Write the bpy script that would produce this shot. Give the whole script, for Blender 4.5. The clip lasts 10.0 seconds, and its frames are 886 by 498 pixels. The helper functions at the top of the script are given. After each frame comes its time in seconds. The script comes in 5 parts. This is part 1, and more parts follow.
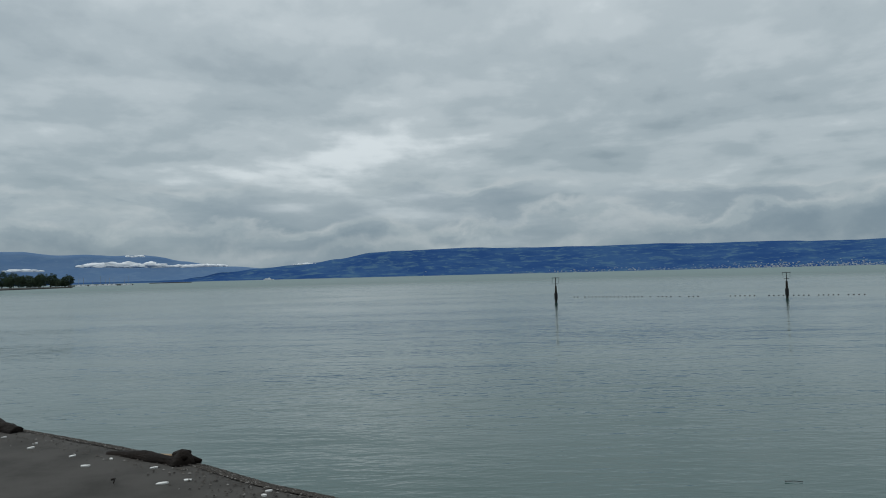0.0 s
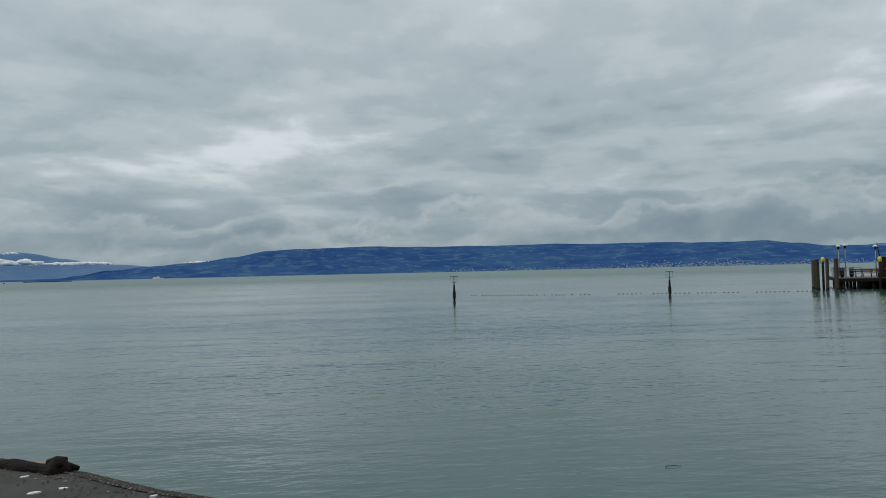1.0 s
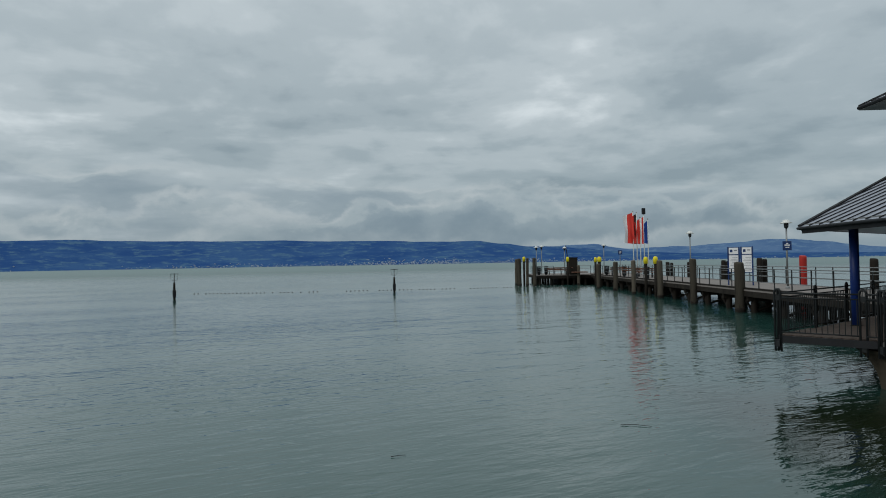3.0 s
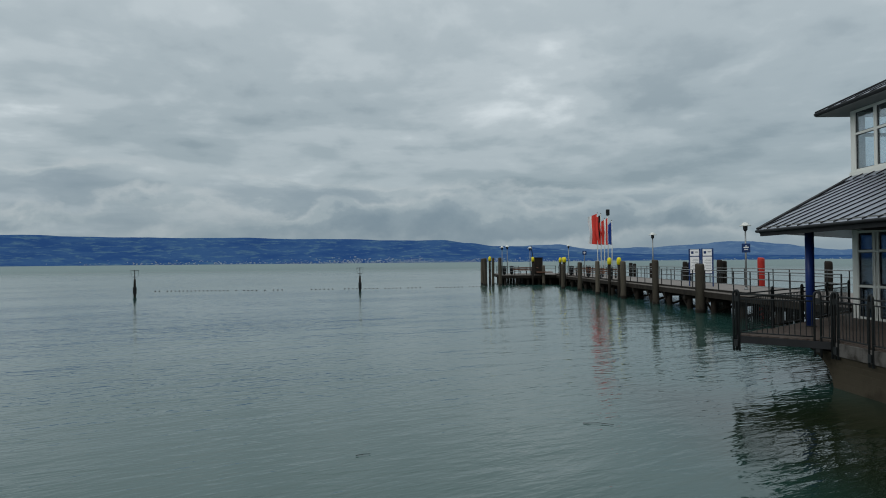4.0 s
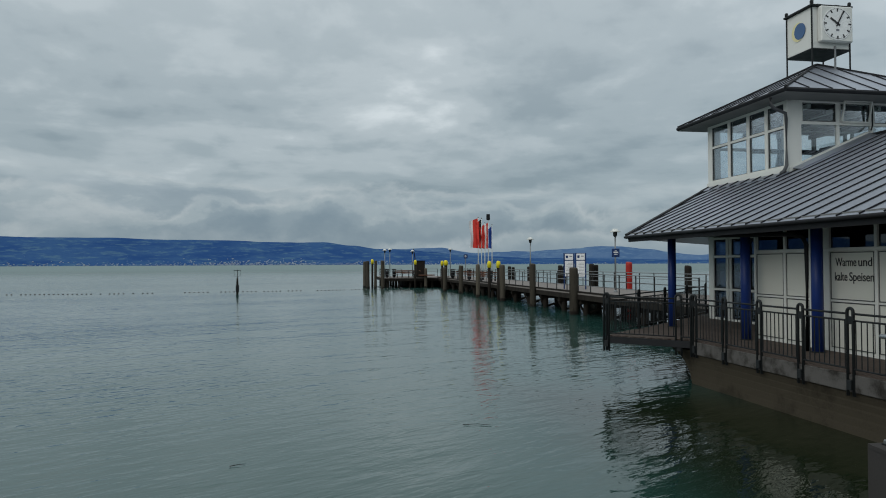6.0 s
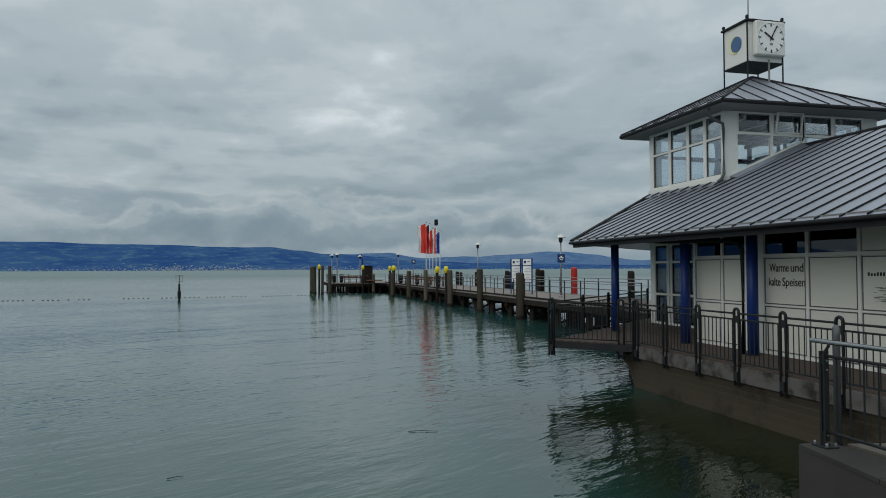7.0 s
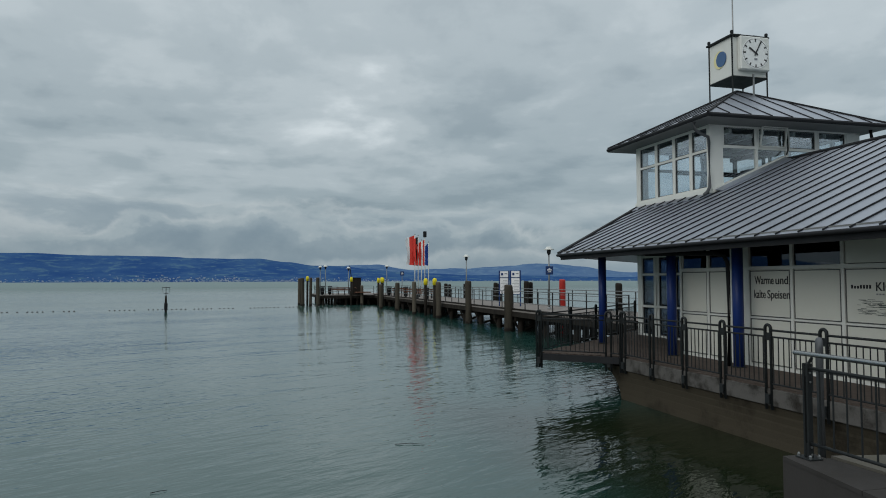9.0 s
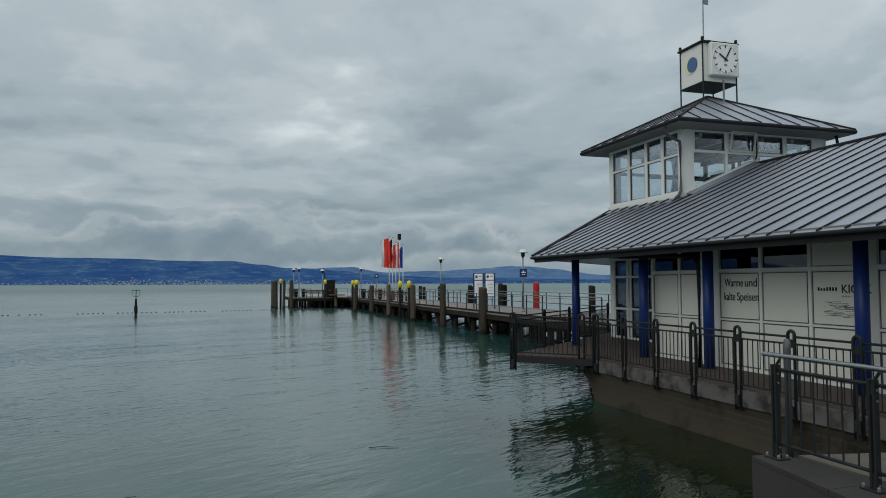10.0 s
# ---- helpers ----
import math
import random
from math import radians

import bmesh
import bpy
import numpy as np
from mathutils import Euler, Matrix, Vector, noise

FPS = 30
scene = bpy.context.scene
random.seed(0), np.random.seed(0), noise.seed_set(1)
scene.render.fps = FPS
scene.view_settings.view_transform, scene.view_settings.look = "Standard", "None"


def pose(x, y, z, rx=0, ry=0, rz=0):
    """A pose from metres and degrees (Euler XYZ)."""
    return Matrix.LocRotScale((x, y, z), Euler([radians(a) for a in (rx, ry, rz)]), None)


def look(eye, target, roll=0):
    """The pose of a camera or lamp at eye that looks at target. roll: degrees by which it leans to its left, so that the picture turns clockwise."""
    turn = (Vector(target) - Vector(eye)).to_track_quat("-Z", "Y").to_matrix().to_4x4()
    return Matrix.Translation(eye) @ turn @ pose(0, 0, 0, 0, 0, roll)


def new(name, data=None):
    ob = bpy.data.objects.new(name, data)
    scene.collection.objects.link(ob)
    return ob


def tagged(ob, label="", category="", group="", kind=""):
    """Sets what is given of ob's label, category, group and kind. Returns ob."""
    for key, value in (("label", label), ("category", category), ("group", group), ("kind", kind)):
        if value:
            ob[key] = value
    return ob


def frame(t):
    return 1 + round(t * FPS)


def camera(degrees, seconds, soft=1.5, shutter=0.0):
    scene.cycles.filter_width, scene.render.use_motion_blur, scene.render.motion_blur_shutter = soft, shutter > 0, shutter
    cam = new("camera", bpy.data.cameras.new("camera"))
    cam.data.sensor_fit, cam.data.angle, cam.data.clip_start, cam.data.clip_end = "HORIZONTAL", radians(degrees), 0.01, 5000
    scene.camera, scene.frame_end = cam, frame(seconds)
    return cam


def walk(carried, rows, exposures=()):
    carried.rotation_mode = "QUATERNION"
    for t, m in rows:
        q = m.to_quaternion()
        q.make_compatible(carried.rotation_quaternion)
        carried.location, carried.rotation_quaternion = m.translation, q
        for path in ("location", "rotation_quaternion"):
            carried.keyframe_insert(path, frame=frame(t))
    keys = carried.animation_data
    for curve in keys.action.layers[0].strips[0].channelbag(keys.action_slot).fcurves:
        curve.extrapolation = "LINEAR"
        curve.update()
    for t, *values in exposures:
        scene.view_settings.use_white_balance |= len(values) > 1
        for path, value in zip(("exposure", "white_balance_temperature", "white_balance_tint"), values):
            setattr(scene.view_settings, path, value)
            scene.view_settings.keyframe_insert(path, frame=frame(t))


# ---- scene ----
# ---------------------------------------------------------------- camera
EYE = 2.85
cam = camera(64.3, 10.0, soft=1.0)
PATH = [
    (0, -0.058, 0.002, EYE-0.006, -0.111, 2.103, 1.427),
    (0.5, -0.040, 0.008, EYE-0.034, -3.645, 1.987, 1.303),
    (1, -0.030, 0.013, EYE-0.054, -8.264, 1.834, 1.309),
    (1.5, -0.043, 0.016, EYE-0.041, -14.411, 1.612, 1.398),
    (2, -0.058, 0.015, EYE-0.028, -22.570, 1.436, 1.445),
    (2.5, -0.079, 0.039, EYE-0.029, -27.333, 1.283, 1.258),
    (2.7, -0.085, 0.034, EYE-0.028, -28.676, 1.228, 1.160),
    (3.8, -0.114, 0.004, EYE-0.023, -32.094, 1.059, 0.621),
    (4, -0.120, -0.001, EYE-0.022, -32.832, 1.046, 0.523),
    (4.5, -0.119, 0.018, EYE-0.013, -36.215, 1.025, 0.566),
    (5, -0.101, 0.034, EYE-0.027, -39.767, 1.072, 0.348),
    (5.2, -0.096, 0.033, EYE-0.025, -40.676, 1.102, 0.322),
    (6.3, -0.070, 0.026, EYE-0.012, -42.837, 1.301, 0.178),
    (6.5, -0.065, 0.024, EYE-0.010, -43.446, 1.374, 0.152),
    (7, -0.017, 0.029, EYE-0.005, -46.538, 1.616, 0.241),
    (7.5, 0.001, 0.028, EYE+0.000, -47.165, 1.860, 0.171),
    (8, -0.001, 0.018, EYE+0.001, -47.078, 2.102, 0.121),
    (8.5, -0.001, 0.009, EYE-0.001, -47.200, 2.374, 0.189),
    (9, -0.006, 0.001, EYE-0.000, -47.442, 2.575, 0.174),
    (9.5, -0.015, -0.006, EYE+0.007, -47.928, 2.653, 0.192),
    (10, 0.000, -0.000, EYE+0.000, -49.508, 2.777, 0.196),
]
walk(cam, [(t, pose(x, y, z, 90 + pitch, roll, yaw)) for t, x, y, z, yaw, pitch, roll in PATH])

# ---------------------------------------------------------------- world and sun


class Nodes:
    """Short hand for building node trees."""

    def __init__(self, tree):
        self.tree = tree
        tree.nodes.clear()

    def add(self, kind, inputs=None, **props):
        n = self.tree.nodes.new(kind)
        for k, v in props.items():
            setattr(n, k, v)
        for k, v in (inputs or {}).items():
            if isinstance(v, bpy.types.NodeSocket):
                self.tree.links.new(v, n.inputs[k])
            else:
                n.inputs[k].default_value = v
        return n

    def math(self, op, a, b=0.0, c=0.0, clamp=False):
        return self.add("ShaderNodeMath", {0: a, 1: b, 2: c}, operation=op, use_clamp=clamp).outputs[0]

    def mix(self, f, a, b, blend="MIX"):
        return self.add("ShaderNodeMix", {0: f, 6: a, 7: b}, data_type="RGBA", blend_type=blend).outputs[2]

    def ramp(self, f, stops, smooth=False):
        n = self.add("ShaderNodeValToRGB", {0: f})
        r = n.color_ramp
        r.interpolation = "EASE" if smooth else "LINEAR"
        while len(r.elements) < len(stops):
            r.elements.new(0.5)
        for e, (p, c) in zip(r.elements, stops):
            e.position = p
            e.color = (*c, 1) if isinstance(c, tuple) else (c, c, c, 1)
        return n.outputs[0]

    def noise(self, vec, scale, detail=4.0, rough=0.5, dist=0.0):
        return self.add("ShaderNodeTexNoise", {"Vector": vec, "Scale": scale, "Detail": detail, "Roughness": rough, "Distortion": dist}).outputs[0]

    def step(self, v, lo, hi, a=0.0, b=1.0):
        return self.add("ShaderNodeMapRange", {0: v, 1: lo, 2: hi, 3: a, 4: b}, interpolation_type="SMOOTHSTEP").outputs[0]

    def scaled(self, vec, x, y, z):
        return self.add("ShaderNodeMapping", {"Vector": vec, "Scale": (x, y, z)}).outputs[0]


SUN_EL, SUN_AZ = radians(30), radians(-85)


def make_world():
    world = bpy.data.worlds.new("overcast_sky")
    world.use_nodes = True
    scene.world = world
    n = Nodes(world.node_tree)
    d = n.add("ShaderNodeTexCoord").outputs["Generated"]
    s = n.add("ShaderNodeSeparateXYZ", {0: d})
    x, y, z = s.outputs
    flatlen = n.math("SQRT", n.math("ADD", n.math("MULTIPLY", x, x), n.math("ADD", n.math("MULTIPLY", y, y), 1e-4)))
    cx, cy = n.math("DIVIDE", x, flatlen), n.math("DIVIDE", y, flatlen)
    zz = n.math("MAXIMUM", z, 0.0)
    rise = n.math("LOGARITHM", n.math("ADD", zz, 0.10), math.e)

    def at(h, v, sx, w):
        """Cloud coordinates: round the compass, and upwards."""
        return n.add("ShaderNodeCombineXYZ", {0: n.math("MULTIPLY", cx, sx), 1: n.math("MULTIPLY", cy, sx), 2: n.math("ADD", n.math("MULTIPLY", h, v), w)}).outputs[0]

    # layered deck: broad masses drawn out sideways, softer billows, light caught on their upper edges
    big = n.noise(at(rise, 2.0, 1.8, 4.0), 1.0, 3, 0.45, 0.15)
    mid = n.noise(at(rise, 3.6, 4.4, 9.0), 1.0, 9, 0.52, 0.12)
    mid_up = n.noise(at(rise, 3.6, 4.4, 9.2), 1.0, 9, 0.52, 0.12)
    streak = n.noise(at(rise, 11.0, 6.0, 1.0), 1.0, 6, 0.52, 0.2)
    edge = n.math("SUBTRACT", mid, mid_up)
    val = n.math("ADD", n.math("ADD", n.math("MULTIPLY", big, 0.40), n.math("MULTIPLY", mid, 0.46)), n.math("ADD", n.math("MULTIPLY", edge, 0.30), n.math("MULTIPLY", streak, 0.12)))
    deck = n.ramp(val, [(0.37, (0.265, 0.325, 0.355)), (0.46, (0.35, 0.41, 0.435)), (0.54, (0.445, 0.50, 0.52)), (0.66, (0.69, 0.735, 0.745))], True)
    deck = n.mix(n.step(z, 0.12, 0.45, 0.0, 0.42), deck, (0.70, 0.745, 0.76, 1))
    # an overcast sky is brightest overhead
    deck = n.mix(n.step(z, 0.45, 0.95), deck, (1.05, 1.1, 1.12, 1))
    # heaped clouds over the far shore, one bank behind another: pale crowns, blue-grey undersides
    col = deck
    for base, amp, sx, w, veil in ((0.12, 0.20, 5.0, 2.0, 0.65), (0.085, 0.15, 8.0, 5.0, 0.8), (0.048, 0.10, 9.0, 8.0, 0.85)):
        lump = n.noise(at(z, 13.0, sx, w), 1.0, 9, 0.55, 0.25)
        broad = n.noise(at(z, 1.0, 1.6, w + 3.0), 1.0, 2, 0.5)
        top = n.math("ADD", base, n.math("ADD", n.math("MULTIPLY", n.math("SUBTRACT", lump, 0.5), amp), n.math("MULTIPLY", n.math("SUBTRACT", broad, 0.5), 0.09)))
        deep = n.math("SUBTRACT", top, z)
        shade = n.math("ADD", n.step(deep, 0.0, 0.05, 0.0, 0.85), n.math("MULTIPLY", n.math("SUBTRACT", n.noise(at(z, 30.0, sx * 2.5, w), 1.0, 6, 0.55), 0.5), 0.9), clamp=True)
        heap = n.ramp(shade, [(0.0, (0.53, 0.565, 0.57)), (0.25, (0.40, 0.455, 0.475)), (0.6, (0.275, 0.335, 0.375)), (1.0, (0.19, 0.25, 0.30))], True)
        col = n.mix(n.math("MULTIPLY", n.math("MULTIPLY", n.step(deep, -0.004, 0.014), n.step(n.noise(at(z, 6.0, 3.0, w + 1.0), 1.0, 3, 0.5), 0.38, 0.58, 0.25, 1.0)), veil), col, heap)
    # the deck darkens towards the horizon
    col = n.mix(n.step(z, 0.02, 0.22, 0.24, 0.0), col, (0.16, 0.225, 0.265, 1))
    # dull blue-grey veil low over the far shore
    col = n.mix(n.step(z, 0.0, 0.05, 0.5, 0.0), col, (0.25, 0.32, 0.375, 1))
    sky = n.add("ShaderNodeTexSky", sky_type="NISHITA", sun_disc=False, sun_elevation=SUN_EL, sun_rotation=SUN_AZ)
    clear = n.mix(1.0, sky.outputs[0], (0.1, 0.1, 0.1, 1), "MULTIPLY")
    col = n.mix(1.0, n.mix(0.95, clear, col), (0.97, 1.0, 1.025, 1), "MULTIPLY")
    bg = n.add("ShaderNodeBackground", {0: col, 1: 1.0})
    n.add("ShaderNodeOutputWorld", {0: bg.outputs[0]})


make_world()
sun = new("sun", bpy.data.lights.new("sun", "SUN"))
sun.data.energy, sun.data.angle, sun.data.color = 0.8, radians(45), (1.0, 0.97, 0.93)
sun.matrix_world = look((40 * math.sin(SUN_AZ), 40 * math.cos(SUN_AZ), 40 * math.tan(SUN_EL)), (0, 0, 0))

# ---------------------------------------------------------------- materials


def material(name, base, rough=0.6, metal=0.0, vary=0.25, scale=3.0, fine=40.0, bump=0.1, tone=None, per_object=0.0, spec=0.25, stretch=(1, 1, 1), dist=0.01):
    """A surface with colour change at two scales, fine relief, and a tone for stains."""
    m = bpy.data.materials.new(name)
    m.use_nodes = True
    n = Nodes(m.node_tree)
    co = n.scaled(n.add("ShaderNodeTexCoord").outputs["Object"], *stretch)
    a = n.noise(co, scale, 5, 0.6)
    b = n.noise(co, fine, 3, 0.6)
    tone = tone or tuple(c * 0.55 for c in base)
    f = n.math("ADD", n.math("MULTIPLY", n.step(a, 0.4, 0.72), vary), n.math("MULTIPLY", n.math("SUBTRACT", b, 0.5), vary * 0.6), clamp=True)
    col = n.mix(f, (*base, 1), (*tone, 1))
    if per_object:
        rnd = n.add("ShaderNodeObjectInfo").outputs["Random"]
        col = n.mix(n.math("MULTIPLY", rnd, per_object), col, (*tone, 1))
    r = n.math("ADD", rough, n.math("MULTIPLY", n.math("SUBTRACT", a, 0.5), 0.25), clamp=True)
    bp = n.add("ShaderNodeBump", {"Strength": bump, "Distance": dist, "Height": n.math("ADD", n.math("MULTIPLY", a, 0.5), b)})
    sh = n.add("ShaderNodeBsdfPrincipled", {"Base Color": col, "Roughness": r, "Metallic": metal, "Specular IOR Level": spec, "Normal": bp.outputs[0]})
    n.add("ShaderNodeOutputMaterial", {0: sh.outputs[0]})
    return m


def glass_material(name, tint=(0.75, 0.82, 0.85), clear=0.8):
    m = bpy.data.materials.new(name)
    m.use_nodes = True
    n = Nodes(m.node_tree)
    t = n.add("ShaderNodeBsdfTransparent", {0: (*tint, 1)})
    g = n.add("ShaderNodeBsdfGlossy", {0: (0.9, 0.95, 1, 1), "Roughness": 0.02})
    fr = n.add("ShaderNodeFresnel", {0: 1.5})
    f = n.math("ADD", n.math("MULTIPLY", fr.outputs[0], clear), 0.012, clamp=True)
    mx = n.add("ShaderNodeMixShader", {0: f, 1: t.outputs[0], 2: g.outputs[0]})
    n.add("ShaderNodeOutputMaterial", {0: mx.outputs[0]})
    return m


def water_material():
    m = bpy.data.materials.new("lake_water")
    m.use_nodes = True
    n = Nodes(m.node_tree)
    co = n.add("ShaderNodeTexCoord").outputs["Object"]
    # three sizes of ripple, longer along their crests than across, calmer in patches
    turned = n.add("ShaderNodeMapping", {"Vector": co, "Rotation": (0, 0, radians(28)), "Scale": (0.42, 1.15, 1.0)}).outputs[0]
    calm = n.step(n.noise(n.scaled(co, 0.6, 1.5, 1), 0.06, 3, 0.55), 0.36, 0.64, 0.45, 1.0)
    w1 = n.noise(turned, 7.5, 2, 0.5, 0.4)
    w2 = n.noise(turned, 2.4, 2, 0.5, 0.3)
    w3 = n.noise(turned, 0.5, 2, 0.5, 0.2)
    hgt = n.math("ADD", n.math("MULTIPLY", n.math("ADD", n.math("MULTIPLY", w1, 0.0105), n.math("MULTIPLY", w2, 0.027)), calm), n.math("MULTIPLY", w3, 0.045))
    # open water away from the sheltered shore carries more fine wind ripple
    far = n.step(n.add("ShaderNodeVectorMath", {0: co}, operation="LENGTH").outputs["Value"], 18.0, 150.0, 0.06, 1.0)
    chop = n.add("ShaderNodeTexNoise", {"Vector": turned, "Scale": 5.0, "Detail": 2.0, "Roughness": 0.6}).outputs["Color"]
    off = n.add("ShaderNodeVectorMath", {0: chop, 1: (0.5, 0.5, 0.5)}, operation="SUBTRACT").outputs[0]
    off = n.add("ShaderNodeVectorMath", {0: off, 1: (1.0, 1.0, 0.0)}, operation="MULTIPLY").outputs[0]
    off = n.add("ShaderNodeVectorMath", {0: off, "Scale": n.math("MULTIPLY", far, n.math("MULTIPLY", calm, 0.42))}, operation="SCALE").outputs[0]
    # wave fronts out on the lake lean towards the shore
    lean = n.add("ShaderNodeVectorMath", {0: n.add("ShaderNodeVectorMath", {0: co}, operation="NORMALIZE").outputs[0], "Scale": n.step(n.add("ShaderNodeVectorMath", {0: co}, operation="LENGTH").outputs["Value"], 14.0, 110.0, 0.0, -0.078)}, operation="SCALE").outputs[0]
    off = n.add("ShaderNodeVectorMath", {0: off, 1: lean}, operation="ADD").outputs[0]
    nrm = n.add("ShaderNodeVectorMath", {0: off, 1: (0.0, 0.0, 1.0)}, operation="ADD").outputs[0]
    nrm = n.add("ShaderNodeVectorMath", {0: nrm}, operation="NORMALIZE").outputs[0]
    bp = n.add("ShaderNodeBump", {"Strength": 1.0, "Distance": 1.0, "Height": hgt, "Normal": nrm})
    # dark quay tint stands for the building's reflection and shade; milky green elsewhere
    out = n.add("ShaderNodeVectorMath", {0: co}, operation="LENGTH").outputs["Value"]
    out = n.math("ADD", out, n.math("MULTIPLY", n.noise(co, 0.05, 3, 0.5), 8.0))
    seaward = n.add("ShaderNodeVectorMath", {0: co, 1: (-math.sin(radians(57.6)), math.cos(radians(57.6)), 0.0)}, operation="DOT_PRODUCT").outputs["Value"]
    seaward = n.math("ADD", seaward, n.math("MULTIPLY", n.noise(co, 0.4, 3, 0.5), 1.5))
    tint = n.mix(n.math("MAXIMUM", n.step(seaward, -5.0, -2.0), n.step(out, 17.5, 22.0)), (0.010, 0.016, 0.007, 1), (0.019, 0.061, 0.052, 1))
    # far lake tinted paler in place of its bright sky reflection
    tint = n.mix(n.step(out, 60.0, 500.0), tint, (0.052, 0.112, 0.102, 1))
    rough = n.step(out, 60.0, 350.0, 0.03, 0.35)
    sh = n.add("ShaderNodeBsdfPrincipled", {"Base Color": tint, "Roughness": rough, "IOR": 1.58, "Normal": bp.outputs[0]})
    n.add("ShaderNodeOutputMaterial", {0: sh.outputs[0]})
    return m


def hill_material(name, base, pale, field):
    m = bpy.data.materials.new(name)
    m.use_nodes = True
    n = Nodes(m.node_tree)
    co = n.scaled(n.add("ShaderNodeTexCoord").outputs["Object"], 1, 1, 4.5)
    a = n.noise(co, 0.0035, 6, 0.6)
    b = n.noise(co, 0.013, 6, 0.66, 0.3)
    c = n.noise(co, 0.05, 4, 0.65)
    col = n.mix(n.step(a, 0.40, 0.62), (*base, 1), (*pale, 1))
    col = n.mix(n.math("MULTIPLY", n.step(b, 0.50, 0.63), 0.65), col, (*field, 1))
    col = n.mix(n.math("MULTIPLY", n.step(c, 0.50, 0.68), 0.5), col, (*base, 1))
    sh = n.add("ShaderNodeBsdfPrincipled", {"Base Color": col, "Roughness": 1.0, "Specular IOR Level": 0.0})
    n.add("ShaderNodeOutputMaterial", {0: sh.outputs[0]})
    return m


def pebble_material():
    m = bpy.data.materials.new("shore_pebbles")
    m.use_nodes = True
    n = Nodes(m.node_tree)
    rnd = n.add("ShaderNodeNewGeometry").outputs["Random Per Island"]
    col = n.ramp(rnd, [(0.0, (0.020, 0.018, 0.016)), (0.45, (0.06, 0.052, 0.045)), (0.85, (0.085, 0.075, 0.064)), (1.0, (0.22, 0.21, 0.195))])
    sh = n.add("ShaderNodeBsdfPrincipled", {"Base Color": col, "Roughness": 0.7, "Specular IOR Level": 0.2})
    n.add("ShaderNodeOutputMaterial", {0: sh.outputs[0]})
    return m


M_WATER = water_material()
# distance haze is mixed into these hill colours, paler the farther back
M_HILL = hill_material("haze_blue_wooded_hills", (0.022, 0.064, 0.18), (0.038, 0.092, 0.205), (0.085, 0.16, 0.225))
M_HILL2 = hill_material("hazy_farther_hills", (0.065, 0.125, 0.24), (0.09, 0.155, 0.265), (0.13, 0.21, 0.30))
M_MOUNT = hill_material("haze_pale_mountain", (0.10, 0.175, 0.30), (0.12, 0.195, 0.315), (0.14, 0.22, 0.33))
M_CLOUD = material("white_cloud", (0.80, 0.82, 0.84), 1.0, vary=0.2, scale=0.02, fine=0.08, bump=0, tone=(0.6, 0.64, 0.68), spec=0.0)
M_TOWN = material("pale_town_render", (0.40, 0.44, 0.49), 0.9, vary=0.3, scale=0.05, fine=0.3, bump=0)
M_WHITE = material("white_painted_metal", (0.66, 0.67, 0.63), 0.45, vary=0.12, scale=1.2, fine=30, bump=0.03, tone=(0.48, 0.47, 0.41))
M_PANEL = material("cream_white_panel", (0.63, 0.635, 0.57), 0.5, vary=0.14, scale=0.9, fine=22, bump=0.03, tone=(0.52, 0.51, 0.43))
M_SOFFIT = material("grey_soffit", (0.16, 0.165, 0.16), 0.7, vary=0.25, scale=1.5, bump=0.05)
M_ZINC = material("blue_grey_zinc_sheet", (0.34, 0.365, 0.41), 0.42, 0.75, vary=0.4, scale=0.9, fine=14, bump=0.05, tone=(0.28, 0.305, 0.35), per_object=0.35)
M_SEAM = material("dark_zinc_seam", (0.014, 0.015, 0.017), 0.7, 0.0, vary=0.3)
M_DARK = material("black_trim", (0.018, 0.019, 0.021), 0.6, vary=0.3, spec=0.1)
M_BLUE = material("cobalt_blue_paint", (0.01, 0.03, 0.145), 0.4, vary=0.25, scale=2, bump=0.03, tone=(0.008, 0.018, 0.085))
M_STEEL = material("dark_painted_steel", (0.020, 0.023, 0.024), 0.55, 0.1, vary=0.4, scale=5, bump=0.06, tone=(0.010, 0.011, 0.011), spec=0.16)
M_GALV = material("galvanised_steel", (0.24, 0.25, 0.25), 0.45, 0.8, vary=0.4, scale=6, bump=0.05)
M_GREYP = material("grey_painted_steel", (0.085, 0.09, 0.095), 0.5, 0.2, vary=0.4, scale=6, bump=0.05)
M_INOX = material("brushed_stainless_steel", (0.62, 0.62, 0.61), 0.22, 1.0, vary=0.15, scale=8, bump=0.02)
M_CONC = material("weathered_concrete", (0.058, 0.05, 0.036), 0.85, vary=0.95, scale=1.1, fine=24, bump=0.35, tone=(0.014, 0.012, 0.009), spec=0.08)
M_BEAM = material("edge_beam_concrete", (0.10, 0.096, 0.09), 0.85, vary=0.95, scale=3.2, fine=30, bump=0.3, tone=(0.022, 0.02, 0.017), spec=0.08)
M_QUAY = material("dark_quay_concrete", (0.05, 0.047, 0.045), 0.85, vary=0.45, scale=1.2, fine=30, bump=0.25, tone=(0.03, 0.029, 0.026), spec=0.08)
M_PAVE = material("quay_paving", (0.11, 0.104, 0.094), 0.85, vary=0.5, scale=2.5, fine=45, bump=0.3, tone=(0.07, 0.064, 0.034), per_object=0.3)
M_DECK = material("brown_deck_boards", (0.105, 0.082, 0.07), 0.8, vary=0.4, scale=2, fine=30, bump=0.2, tone=(0.07, 0.057, 0.048), per_object=0.4, spec=0.08)
M_PIER = material("grey_pier_planks", (0.2, 0.18, 0.165), 0.85, vary=0.4, scale=1.5, fine=25, bump=0.2, tone=(0.12, 0.105, 0.092), per_object=0.4)
